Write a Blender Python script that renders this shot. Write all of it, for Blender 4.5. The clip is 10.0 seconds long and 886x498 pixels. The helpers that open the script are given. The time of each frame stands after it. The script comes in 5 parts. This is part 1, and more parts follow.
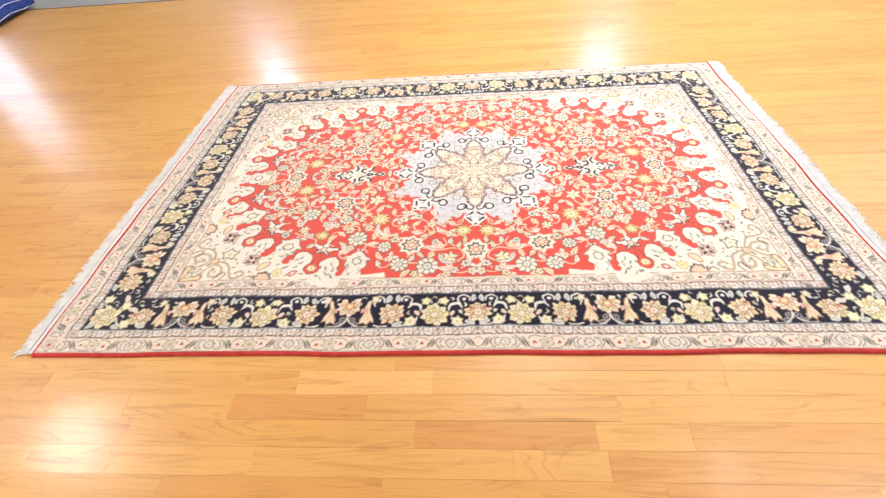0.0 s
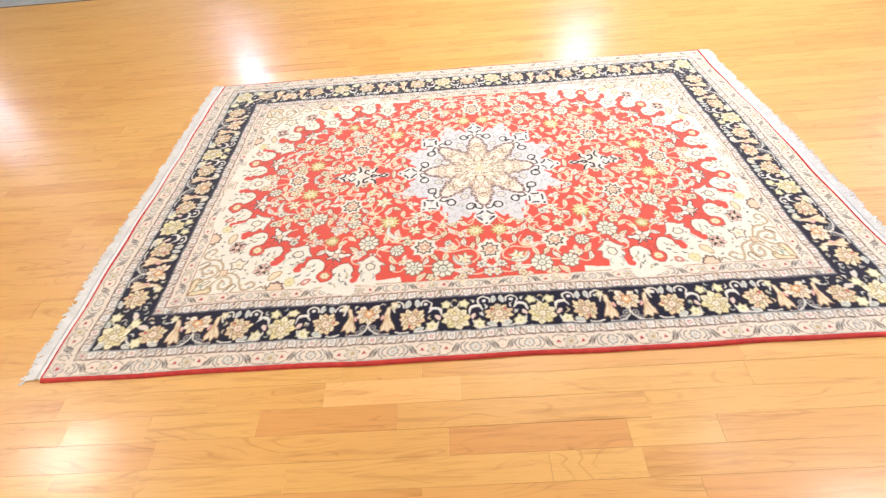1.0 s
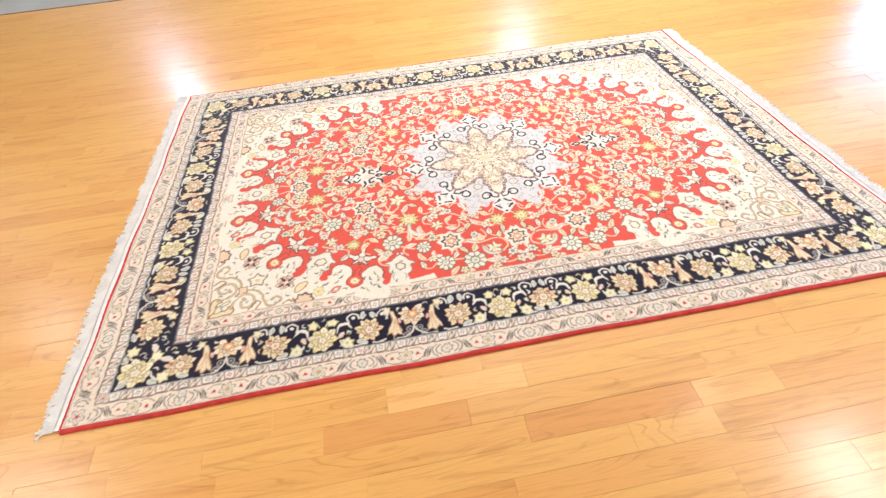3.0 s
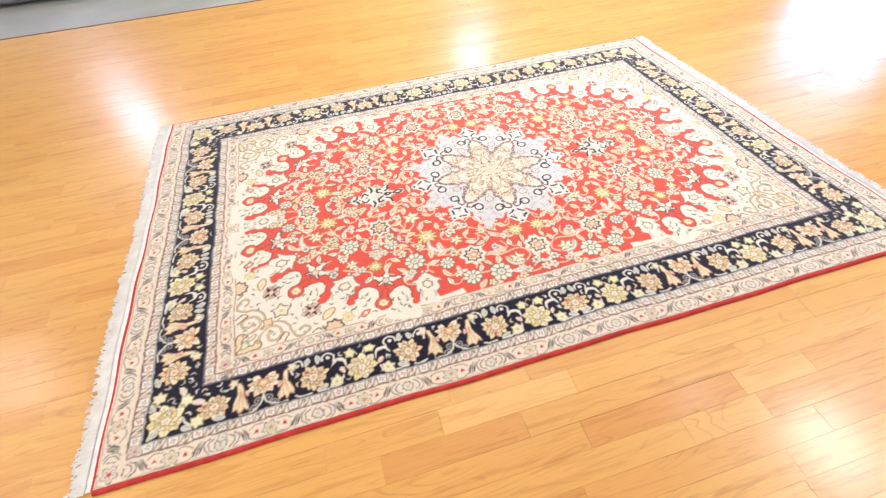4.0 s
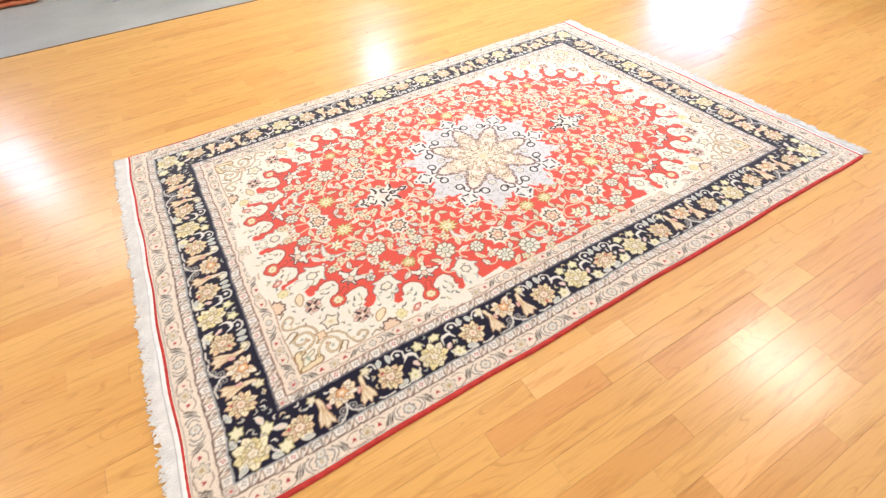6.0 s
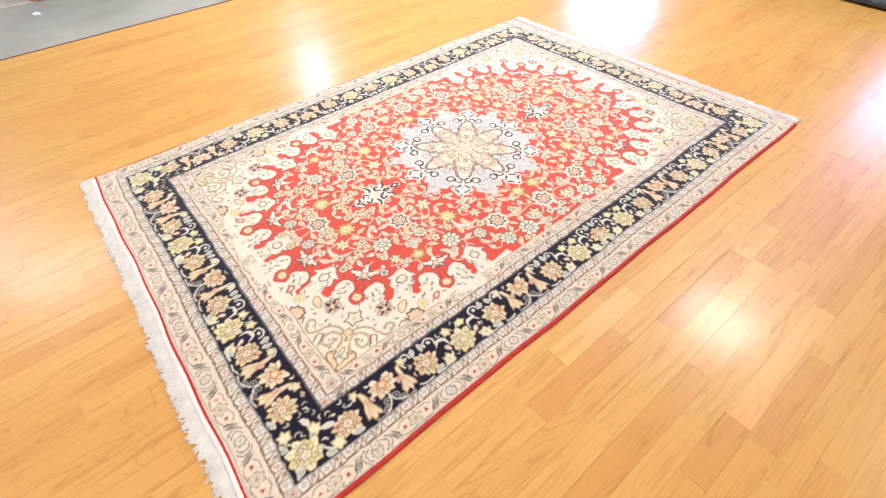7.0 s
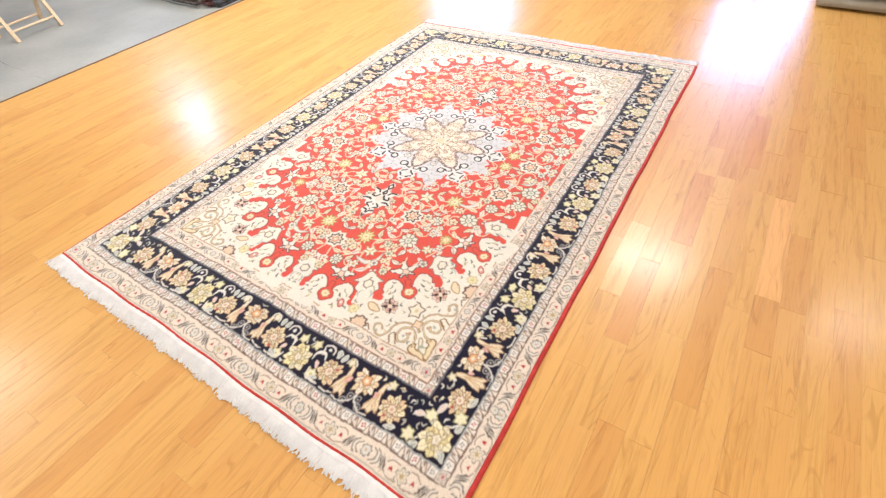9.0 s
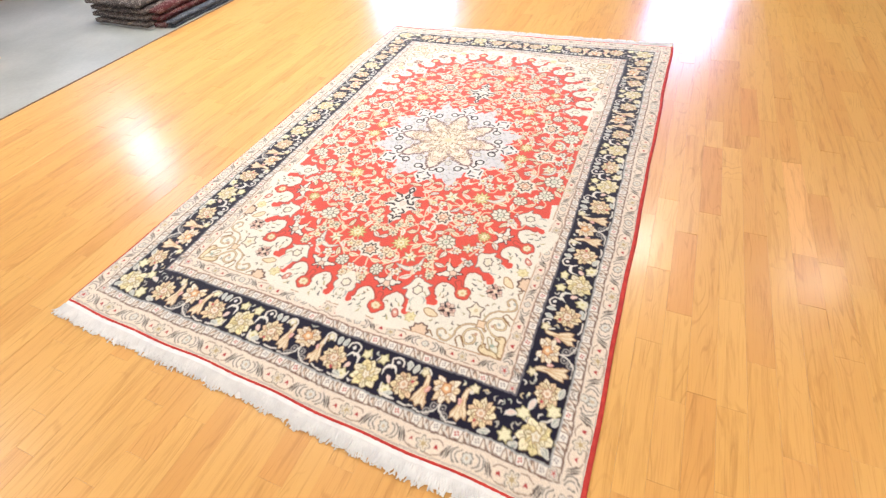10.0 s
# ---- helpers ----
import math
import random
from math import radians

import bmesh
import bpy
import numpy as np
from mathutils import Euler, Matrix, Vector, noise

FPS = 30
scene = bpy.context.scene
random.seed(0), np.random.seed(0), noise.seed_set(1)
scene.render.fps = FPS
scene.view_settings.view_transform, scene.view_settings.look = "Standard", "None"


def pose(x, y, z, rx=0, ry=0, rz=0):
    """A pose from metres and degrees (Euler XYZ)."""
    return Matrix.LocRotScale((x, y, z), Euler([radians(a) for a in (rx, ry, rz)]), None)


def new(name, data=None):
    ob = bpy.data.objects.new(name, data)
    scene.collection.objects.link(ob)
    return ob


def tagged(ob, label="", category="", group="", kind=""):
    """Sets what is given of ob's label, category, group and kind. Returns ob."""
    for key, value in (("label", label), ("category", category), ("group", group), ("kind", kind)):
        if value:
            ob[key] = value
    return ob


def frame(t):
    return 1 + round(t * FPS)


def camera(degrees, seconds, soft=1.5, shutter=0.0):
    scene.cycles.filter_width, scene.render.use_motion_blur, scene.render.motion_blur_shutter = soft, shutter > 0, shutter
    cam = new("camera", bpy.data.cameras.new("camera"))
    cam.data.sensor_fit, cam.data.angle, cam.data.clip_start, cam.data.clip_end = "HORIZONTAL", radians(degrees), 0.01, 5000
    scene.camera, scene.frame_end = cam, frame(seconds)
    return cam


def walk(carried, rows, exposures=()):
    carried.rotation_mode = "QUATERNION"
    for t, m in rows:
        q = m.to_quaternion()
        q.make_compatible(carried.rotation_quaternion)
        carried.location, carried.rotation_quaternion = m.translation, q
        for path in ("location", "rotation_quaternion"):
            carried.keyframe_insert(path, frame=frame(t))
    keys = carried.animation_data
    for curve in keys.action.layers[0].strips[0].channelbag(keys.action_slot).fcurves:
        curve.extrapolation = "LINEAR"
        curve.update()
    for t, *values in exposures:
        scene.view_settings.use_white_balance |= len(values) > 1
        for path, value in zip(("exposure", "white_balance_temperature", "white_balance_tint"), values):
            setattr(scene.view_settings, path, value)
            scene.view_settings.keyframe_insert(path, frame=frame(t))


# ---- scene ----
cam = camera(84.2, 10.0, soft=1.3)
ROWS = [
    (0.0, 0.071, -1.938, 1.438, 44.52, 4.27, 2.38),
    (0.5, 0.021, -1.907, 1.455, 43.65, 4.63, 0.96),
    (1.0, -0.076, -1.890, 1.481, 42.80, 4.03, -1.23),
    (1.5, -0.176, -1.877, 1.480, 42.40, 3.37, -3.60),
    (2.0, -0.259, -1.877, 1.470, 42.29, 3.05, -5.76),
    (3.5, -0.540, -1.826, 1.461, 42.35, 2.99, -13.42),
    (4.0, -0.679, -1.781, 1.478, 43.33, 2.51, -17.00),
    (4.5, -0.807, -1.733, 1.481, 43.95, 2.07, -20.48),
    (5.0, -0.899, -1.713, 1.487, 44.05, 2.47, -23.21),
    (5.5, -1.012, -1.705, 1.483, 43.71, 2.53, -26.91),
    (7.0, -1.434, -1.565, 1.497, 43.53, 0.35, -40.44),
    (7.5, -1.547, -1.545, 1.489, 44.26, 0.93, -44.81),
    (8.0, -1.674, -1.489, 1.477, 44.75, 1.29, -49.71),
    (8.5, -1.802, -1.397, 1.493, 44.82, 1.58, -54.42),
    (9.0, -1.900, -1.264, 1.477, 45.02, 2.24, -58.87),
    (9.5, -1.988, -1.100, 1.455, 45.23, 2.89, -63.26),
    (10.0, -2.058, -0.926, 1.438, 45.45, 3.10, -67.61),
]
walk(cam, [(t, pose(x, y, z, rx, ry, rz)) for t, x, y, z, rx, ry, rz in ROWS], [(0.0, 1.07), (10.0, 1.07)])

# ---- light ----
sky = bpy.data.worlds.new("sky")
scene.world = sky
sky.use_nodes = True
nt = sky.node_tree
bg = nt.nodes["Background"]
tex = nt.nodes.new("ShaderNodeTexSky")
tex.sky_type, tex.sun_disc = "NISHITA", False
tex.sun_elevation, tex.sun_rotation = radians(40), radians(60)
nt.links.new(tex.outputs[0], bg.inputs[0])
bg.inputs[1].default_value = 0.1


def area_lamp(name, m, sx, sy, watts, colour, parent=None):
    data = bpy.data.lights.new(name, "AREA")
    data.shape, data.size, data.size_y, data.energy, data.color = "RECTANGLE", sx, sy, watts, colour
    ob = new(name, data)
    ob.parent = parent
    ob.matrix_local = m
    return ob


# ---- materials ----
def rgb(r, g, b):
    return (r, g, b, 1.0)


def material(name, rough=0.6, metal=0.0):
    m = bpy.data.materials.new(name)
    m.use_nodes = True
    b = m.node_tree.nodes["Principled BSDF"]
    b.inputs["Roughness"].default_value, b.inputs["Metallic"].default_value = rough, metal
    return m, m.node_tree, b


def node(t, kind, **values):
    n = t.nodes.new(kind)
    for k, v in values.items():
        n.inputs[k].default_value = v
    return n


def ramp(t, source, stops):
    n = t.nodes.new("ShaderNodeValToRGB")
    e = n.color_ramp.elements
    e[0].position, e[0].color = stops[0]
    e[1].position, e[1].color = stops[-1]
    for p, c in stops[1:-1]:
        e.new(p).color = c
    t.links.new(source, n.inputs[0])
    return n


def mix(t, kind, fac, a, b):
    n = t.nodes.new("ShaderNodeMix")
    n.data_type, n.blend_type = "RGBA", kind
    for sock, v in ((n.inputs[0], fac), (n.inputs[6], a), (n.inputs[7], b)):
        if hasattr(v, "is_linked"):
            t.links.new(v, sock)
        else:
            sock.default_value = v
    return n.outputs[2]


def coords(t, sx, sy, sz, per_object=False):
    tc = t.nodes.new("ShaderNodeTexCoord")
    mp = t.nodes.new("ShaderNodeMapping")
    mp.inputs["Scale"].default_value = (sx, sy, sz)
    g = t.nodes.new("ShaderNodeNewGeometry")
    t.links.new(g.outputs["Position"], mp.inputs[0])
    return mp


def mottled(name, a, b, scale=8.0, rough=0.7, bump=0.1, fine=120.0, metal=0.0, speckle=0.35):
    """A surface that varies between two colours at a coarse and a fine scale."""
    m, t, bs = material(name, rough, metal)
    mp = coords(t, 1, 1, 1)
    n1 = node(t, "ShaderNodeTexNoise", Scale=scale, Detail=6.0)
    n2 = node(t, "ShaderNodeTexNoise", Scale=fine, Detail=3.0)
    for n in (n1, n2):
        t.links.new(mp.outputs[0], n.inputs["Vector"])
    r = ramp(t, n1.outputs[0], [(0.35, a), (0.65, b)])
    c = mix(t, "OVERLAY", speckle, r.outputs[0], n2.outputs[0])
    t.links.new(c, bs.inputs["Base Color"])
    bp = node(t, "ShaderNodeBump", Strength=bump, Distance=0.01)
    t.links.new(n2.outputs[0], bp.inputs["Height"])
    t.links.new(bp.outputs[0], bs.inputs["Normal"])
    return m


def oak(name, island, stops):
    """Honey-coloured varnished oak; each strip takes its own tone, grain and cathedral figure."""
    m, t, bs = material(name, 0.2)
    if island:
        rnd = t.nodes.new("ShaderNodeNewGeometry").outputs["Random Per Island"]
    else:
        rnd = t.nodes.new("ShaderNodeObjectInfo").outputs["Random"]
    g = t.nodes.new("ShaderNodeNewGeometry")
    shift = node(t, "ShaderNodeVectorMath")
    shift.operation = "MULTIPLY_ADD"
    t.links.new(rnd, shift.inputs[0])
    shift.inputs[1].default_value = (37.0, 11.0, 5.0)
    t.links.new(g.outputs["Position"], shift.inputs[2])

    def stretched(sx, sy, scale, detail, rough=0.55, dist=0.0):
        mp = t.nodes.new("ShaderNodeMapping")
        mp.inputs["Scale"].default_value = (sx, sy, 1.0)
        t.links.new(shift.outputs[0], mp.inputs[0])
        n = node(t, "ShaderNodeTexNoise", Scale=scale, Detail=detail, Roughness=rough, Distortion=dist)
        t.links.new(mp.outputs[0], n.inputs["Vector"])
        return n.outputs[0]
    grain = stretched(1.3, 16.0, 2.4, 7.0, 0.62, 0.7)
    pores = stretched(6.0, 260.0, 1.0, 3.0)
    figure = stretched(1.0, 6.5, 1.5, 1.5, 0.4, 0.35)
    knots = stretched(3.0, 9.0, 1.6, 2.0)
    tone = ramp(t, rnd, stops)
    gr = ramp(t, grain, [(0.30, rgb(0.76, 0.68, 0.54)), (0.50, rgb(1, 1, 1)), (0.8, rgb(1.0, 0.98, 0.94))])
    c = mix(t, "MULTIPLY", 0.8, tone.outputs[0], gr.outputs[0])
    # growth rings: contour lines of a slow field
    k = node(t, "ShaderNodeMath")
    k.operation = "MULTIPLY"
    t.links.new(figure, k.inputs[0])
    k.inputs[1].default_value = 95.0
    w = node(t, "ShaderNodeMath")
    w.operation = "SINE"
    t.links.new(k.outputs[0], w.inputs[0])
    rings = ramp(t, w.outputs[0], [(0.0, rgb(1, 1, 1)), (0.72, rgb(1, 1, 1)), (1.0, rgb(0.70, 0.60, 0.44))])
    where = ramp(t, knots, [(0.48, rgb(0, 0, 0)), (0.66, rgb(1, 1, 1))])
    rm = mix(t, "MIX", where.outputs[0], rgb(1, 1, 1), rings.outputs[0])
    c = mix(t, "MULTIPLY", 0.5, c, rm)
    pr = ramp(t, pores, [(0.30, rgb(0.78, 0.68, 0.58)), (0.46, rgb(1, 1, 1))])
    c = mix(t, "MULTIPLY", 0.4, c, pr.outputs[0])
    wide = node(t, "ShaderNodeTexNoise", Scale=0.9, Detail=4.0)
    t.links.new(g.outputs["Position"], wide.inputs["Vector"])
    wr = ramp(t, wide.outputs[0], [(0.3, rgb(0.90, 0.86, 0.82)), (0.7, rgb(1, 1, 1))])
    c = mix(t, "MULTIPLY", 0.6, c, wr.outputs[0])
    t.links.new(c, bs.inputs["Base Color"])
    scuff = node(t, "ShaderNodeTexNoise", Scale=5.0, Detail=6.0)
    t.links.new(g.outputs["Position"], scuff.inputs["Vector"])
    rr = node(t, "ShaderNodeMapRange")
    rr.inputs[3].default_value, rr.inputs[4].default_value = 0.15, 0.21
    t.links.new(scuff.outputs[0], rr.inputs[0])
    t.links.new(rr.outputs[0], bs.inputs["Coat Roughness"])
    bs.inputs["Coat Weight"].default_value = 0.36
    bs.inputs["Roughness"].default_value = 0.35
    bs.inputs["Specular IOR Level"].default_value = 0.6
    return m


def wool(name):
    """Knotted pile: the knots' own colours, broken by yarn grain and fading."""
    m, t, bs = material(name, 0.9)
    at = t.nodes.new("ShaderNodeAttribute")
    at.attribute_name = "knot"
    mp = coords(t, 1, 1, 1)
    n1 = node(t, "ShaderNodeTexNoise", Scale=330.0, Detail=2.0)
    n2 = node(t, "ShaderNodeTexNoise", Scale=4.0, Detail=4.0)
    for n in (n1, n2):
        t.links.new(mp.outputs[0], n.inputs["Vector"])
    g1 = ramp(t, n1.outputs[0], [(0.3, rgb(0.72, 0.72, 0.72)), (0.7, rgb(1.0, 1.0, 1.0))])
    g2 = ramp(t, n2.outputs[0], [(0.3, rgb(0.88, 0.88, 0.88)), (0.7, rgb(1.0, 1.0, 1.0))])
    c = mix(t, "MULTIPLY", 0.7, at.outputs["Color"], g1.outputs[0])
    c = mix(t, "MULTIPLY", 0.7, c, g2.outputs[0])
    t.links.new(c, bs.inputs["Base Color"])
    bs.inputs["Sheen Weight"].default_value = 0.32
    bs.inputs["Specular IOR Level"].default_value = 0.06
    bp = node(t, "ShaderNodeBump", Strength=0.35, Distance=0.002)
    t.links.new(n1.outputs[0], bp.inputs["Height"])
    t.links.new(bp.outputs[0], bs.inputs["Normal"])
    return m


HONEY = [(0.0, rgb(0.63, 0.328, 0.094)), (0.06, rgb(0.65, 0.345, 0.100)), (0.5, rgb(0.68, 0.385, 0.114)), (0.92, rgb(0.70, 0.404, 0.124)), (0.96, rgb(0.655, 0.350, 0.104)), (1.0, rgb(0.72, 0.415, 0.14))]
OAK_PLANK, OAK_FIELD = oak("oak_plank", False, HONEY), oak("oak_field", True, HONEY)
OAK_PALE = oak("oak_pale", False, [(0.0, rgb(0.78, 0.435, 0.155)), (1.0, rgb(0.80, 0.455, 0.165))])
OAK_DARK = oak("oak_dark", False, [(0.0, rgb(0.62, 0.305, 0.088)), (1.0, rgb(0.64, 0.322, 0.096))])
WOOL = wool("knotted_wool")
FRINGE = mottled("cotton_fringe", rgb(0.72, 0.72, 0.715), rgb(0.82, 0.82, 0.81), 25.0, 0.9, 0.3, 500.0)
RED_WOOL = mottled("red_selvedge", rgb(0.44, 0.03, 0.025), rgb(0.56, 0.045, 0.035), 30.0, 0.9, 0.4, 500.0)
CONCRETE = mottled("grey_concrete", rgb(0.27, 0.275, 0.255), rgb(0.38, 0.385, 0.36), 1.3, 0.45, 0.02, 40.0, 0.0, 0.10)
PLASTER = mottled("white_plaster", rgb(0.74, 0.73, 0.70), rgb(0.80, 0.79, 0.77), 1.5, 0.85, 0.05, 80.0)
# unseen walls: colour kept dark so the far floor reflects less light
WALL_DARK = mottled("unseen_taupe_wall", rgb(0.20, 0.165, 0.135), rgb(0.26, 0.22, 0.18), 1.5, 0.85, 0.05, 80.0)
CRACK = mottled("grey_crack", rgb(0.16, 0.16, 0.15), rgb(0.24, 0.24, 0.22), 20.0, 0.9)
SUBFLOOR = mottled("dark_joint", rgb(0.05, 0.025, 0.01), rgb(0.08, 0.04, 0.02), 5.0, 0.9)
BLACK = mottled("black_metal", rgb(0.015, 0.015, 0.016), rgb(0.03, 0.03, 0.03), 9.0, 0.45)


def glow(name, colour, strength):
    m, t, bs = material(name, 0.5)
    bs.inputs["Base Color"].default_value = rgb(0.8, 0.8, 0.8)
    bs.inputs["Emission Color"].default_value = colour
    bs.inputs["Emission Strength"].default_value = strength
    return m


# ---- mesh helpers ----
def mesh_from(name, verts, faces, mat):
    me = bpy.data.meshes.new(name)
    me.from_pydata(verts, [], faces)
    me.materials.append(mat)
    return me


def link(name, me, parent=None, label=""):
    ob = new(name, me)
    if parent:
        ob.parent = parent
    return tagged(ob, label) if label else ob


def part(name, bm, mat, parent=None, label=""):
    me = bpy.data.meshes.new(name)
    bm.to_mesh(me)
    bm.free()
    me.materials.append(mat)
    return link(name, me, parent, label)


def add_box(bm, x0, x1, y0, y1, z0, z1, bevel=0.0, m=None):
    vs = [bm.verts.new((x, y, z)) for x in (x0, x1) for y in (y0, y1) for z in (z0, z1)]
    fs = [bm.faces.new([vs[i] for i in q]) for q in ((0, 1, 3, 2), (4, 6, 7, 5), (0, 4, 5, 1), (2, 3, 7, 6), (0, 2, 6, 4), (1, 5, 7, 3))]
    if bevel:
        es = {e for f in fs for e in f.edges}
        r = bmesh.ops.bevel(bm, geom=list(es), offset=bevel, segments=2, affect="EDGES", profile=0.5)
        vs = list({v for f in r["faces"] for v in f.verts} | {v for v in vs if v.is_valid})
    if m is not None:
        bmesh.ops.transform(bm, matrix=m, verts=[v for v in vs if v.is_valid])


def box(*a, **k):
    bm = bmesh.new()
    add_box(bm, *a, **k)
    return bm


def empty(name, x, y, z, label, category, group=""):
    ob = new(name)
    ob.location = (x, y, z)
    ob.empty_display_size = 0.05
    return tagged(ob, label, category, group)


# ---- setting: floors, walls, ceiling ----
def plank_mesh(name, length, width, mat):
    """One oak strip with eased edges; its top lies at z = 0."""
    e, d = 0.0004, 0.0003
    a, b = length / 2, width / 2
    vs = [(sx * a, sy * b, -0.018) for sx, sy in ((-1, -1), (1, -1), (1, 1), (-1, 1))]
    vs += [(sx * a, sy * b, -d) for sx, sy in ((-1, -1), (1, -1), (1, 1), (-1, 1))]
    vs += [(sx * (a - e), sy * (b - e), 0.0) for sx, sy in ((-1, -1), (1, -1), (1, 1), (-1, 1))]
    fs = [(8, 9, 10, 11)]
    for k in (0, 4):
        fs += [(k + i, k + (i + 1) % 4, k + 4 + (i + 1) % 4, k + 4 + i) for i in range(4)]
    return vs, fs, mesh_from(name, vs, fs, mat)


FX0, FX1, FY0, FY1 = -6.0, 5.4, -4.6, 2.80
PITCH, SEAM = 0.0862, -1.1776
floor = tagged(link("floor", mesh_from("floor", [(FX0, FY0, -0.03), (FX1, FY0, -0.03), (FX1, FY1, -0.03), (FX0, FY1, -0.03)], [(0, 1, 2, 3)], SUBFLOOR)),
               "glossy honey oak strip floor, varnished, with scuffs", "floor", kind="structure")
rng = random.Random(7)
LENGTHS = [0.27, 0.36, 0.45, 0.54, 0.66, 0.78, 0.92, 1.06]
PLANKS = [plank_mesh("plank", L - 0.0004, PITCH - 0.0004, OAK_PLANK) for L in LENGTHS]
near, far_v, far_f = 0, [], []
row0 = math.floor((FY0 - SEAM) / PITCH)
# boards that stand out by their tone: row, start, length index, material
NOTED = {0: (-0.556, 2, OAK_PALE), -1: (-0.76, 2, OAK_DARK), -2: (-0.15, 3, OAK_DARK), -4: (0.55, 3, OAK_DARK), -6: (-0.3, 4, OAK_PALE)}
PLACED = []
for r in range(row0 + 1, math.floor((FY1 - SEAM) / PITCH)):
    y = SEAM + (r + 0.5) * PITCH
    first = rng.uniform(-0.5, 0.5) if r not in NOTED else NOTED[r][0]
    spans = []
    x = first
    while x < FX1 - 0.1:
        k = rng.randrange(len(LENGTHS)) if x > first or r not in NOTED else NOTED[r][1]
        spans.append((x, k, NOTED[r][2] if r in NOTED and x == first else None))
        x += LENGTHS[k]
    x = first
    while x > FX0 + 0.1:
        k = rng.randrange(len(LENGTHS))
        x -= LENGTHS[k]
        spans.append((x, k, None))
    for x, k, special in spans:
        PLACED.append((x + LENGTHS[k] / 2, y, k, rng.uniform(-0.0002, 0.0002), rng.gauss(0, 0.0055), rng.gauss(0, 0.0010), special))


def is_near(x, y):
    inside = abs(x) < 1.35 and abs(y) < 0.95
    return not inside and -2.3 < x < 2.1 and -1.75 < y < 1.15


for x, y, k, dz, tilt, nose, special in PLACED:
    m = Matrix.Translation((x, y, dz - 0.0004)) @ Euler((tilt, nose, 0)).to_matrix().to_4x4()
    vs, fs, me = PLANKS[k]
    if special or is_near(x, y) and near < 300:
        near += 1
        if special:
            me = plank_mesh("plank", LENGTHS[k] - 0.0004, PITCH - 0.0004, special)[2]
        ob = link("plank", me, floor)
        ob.matrix_local = m
    else:
        base = len(far_v)
        far_v += [tuple(m @ Vector(v)) for v in vs]
        far_f += [tuple(base + i for i in f) for f in fs]
tagged(link("plank_field", mesh_from("plank_field", far_v, far_f, OAK_FIELD), floor), kind="stuff")

# the showroom's concrete aisle, with its metal edge strip
bm = box(FX0, 9.0, 2.80, 5.9, -0.12, -0.006)
tagged(part("concrete_floor", bm, CONCRETE), "smooth grey concrete floor beyond the oak strips", "floor", kind="structure")
# a cracked joint runs across the slab
jr = random.Random(4)
jv, jf = [], []
for i in range(31):
    y = 2.83 + 2.6 * i / 30
    x = -0.57 + 0.02 * (i / 30) + jr.uniform(-0.008, 0.008)
    w = jr.uniform(0.0006, 0.0026)
    jv += [(x - w, y, -0.0045), (x + w, y, -0.0045)]
    if i and i % 7 not in (3, 4):
        jf.append((2 * i - 2, 2 * i - 1, 2 * i + 1, 2 * i))
tagged(link("slab_joint", mesh_from("slab_joint", jv, jf, CRACK)), "thin broken crack across the grey concrete", "crack", kind="structure")
bm = box(FX0, FX1, 2.800, 2.810, -0.02, 0.001, bevel=0.001)
tagged(part("trim", bm, mottled("dull_metal", rgb(0.20, 0.13, 0.09), rgb(0.30, 0.20, 0.14), 30.0, 0.5, 0.1, 200.0, 0.2)), "dull brown metal edge strip between oak and concrete", "trim", kind="structure")
bm = box(FX1, 9.0, FY0, 2.80, -0.12, -0.004)
tagged(part("floor_beyond", bm, CONCRETE), "grey concrete floor past the oak strips", "floor", kind="structure")

X0, X1, Y0, Y1, TOP = -6.0, 6.6, -4.6, 5.7, 3.1


def wall_with_openings(name, axis, at, a0, a1, openings, label, thick=0.2):
    """A wall along x or y, with openings (from, to, sill, head) cut right through."""
    bm = bmesh.new()

    def piece(p, q, z0, z1):
        if q - p < 0.001 or z1 - z0 < 0.001:
            return
        if axis == "x":
            add_box(bm, p, q, min(at, at + thick), max(at, at + thick), z0, z1)
        else:
            add_box(bm, min(at, at + thick), max(at, at + thick), p, q, z0, z1)
    pos = a0
    for p, q, s, h in openings:
        piece(pos, p, -0.12, TOP)
        piece(p, q, -0.12, s)
        piece(p, q, h, TOP)
        pos = q
    piece(pos, a1, -0.12, TOP)
    return tagged(part(name, bm, WALL_DARK), label, "wall", kind="structure")


def window(name, axis, at, a0, a1, z0, z1, bars, mat, label, frame_mat):
    """A framed window in an opening: frame, mullions, a bright pane of daylight."""
    e = empty(name, 0, 0, 0, label, "window")
    tagged(e, kind="structure")
    w = 0.05

    def bar(nm, p, q, u, v):
        if axis == "x":
            part(nm, box(p, q, at - 0.04, at + 0.04, u, v, bevel=0.004), frame_mat, e)
        else:
            part(nm, box(at - 0.04, at + 0.04, p, q, u, v, bevel=0.004), frame_mat, e)
    bar("frame", a0, a1, z1 - w, z1)
    bar("frame", a0, a1, z0, z0 + w)
    for i in range(bars + 1):
        c = a0 + (a1 - a0 - w) * i / bars
        bar("mullion", c, c + w, z0 + w, z1 - w)
    if axis == "x":
        vs = [(a0, at + 0.02, z0), (a1, at + 0.02, z0), (a1, at + 0.02, z1), (a0, at + 0.02, z1)]
    else:
        s = 0.02 if at > 0 else -0.02
        vs = [(at + s, a0, z0), (at + s, a1, z0), (at + s, a1, z1), (at + s, a0, z1)]
    link("pane", mesh_from("pane", vs, [(0, 1, 2, 3)], mat), e)
    return e


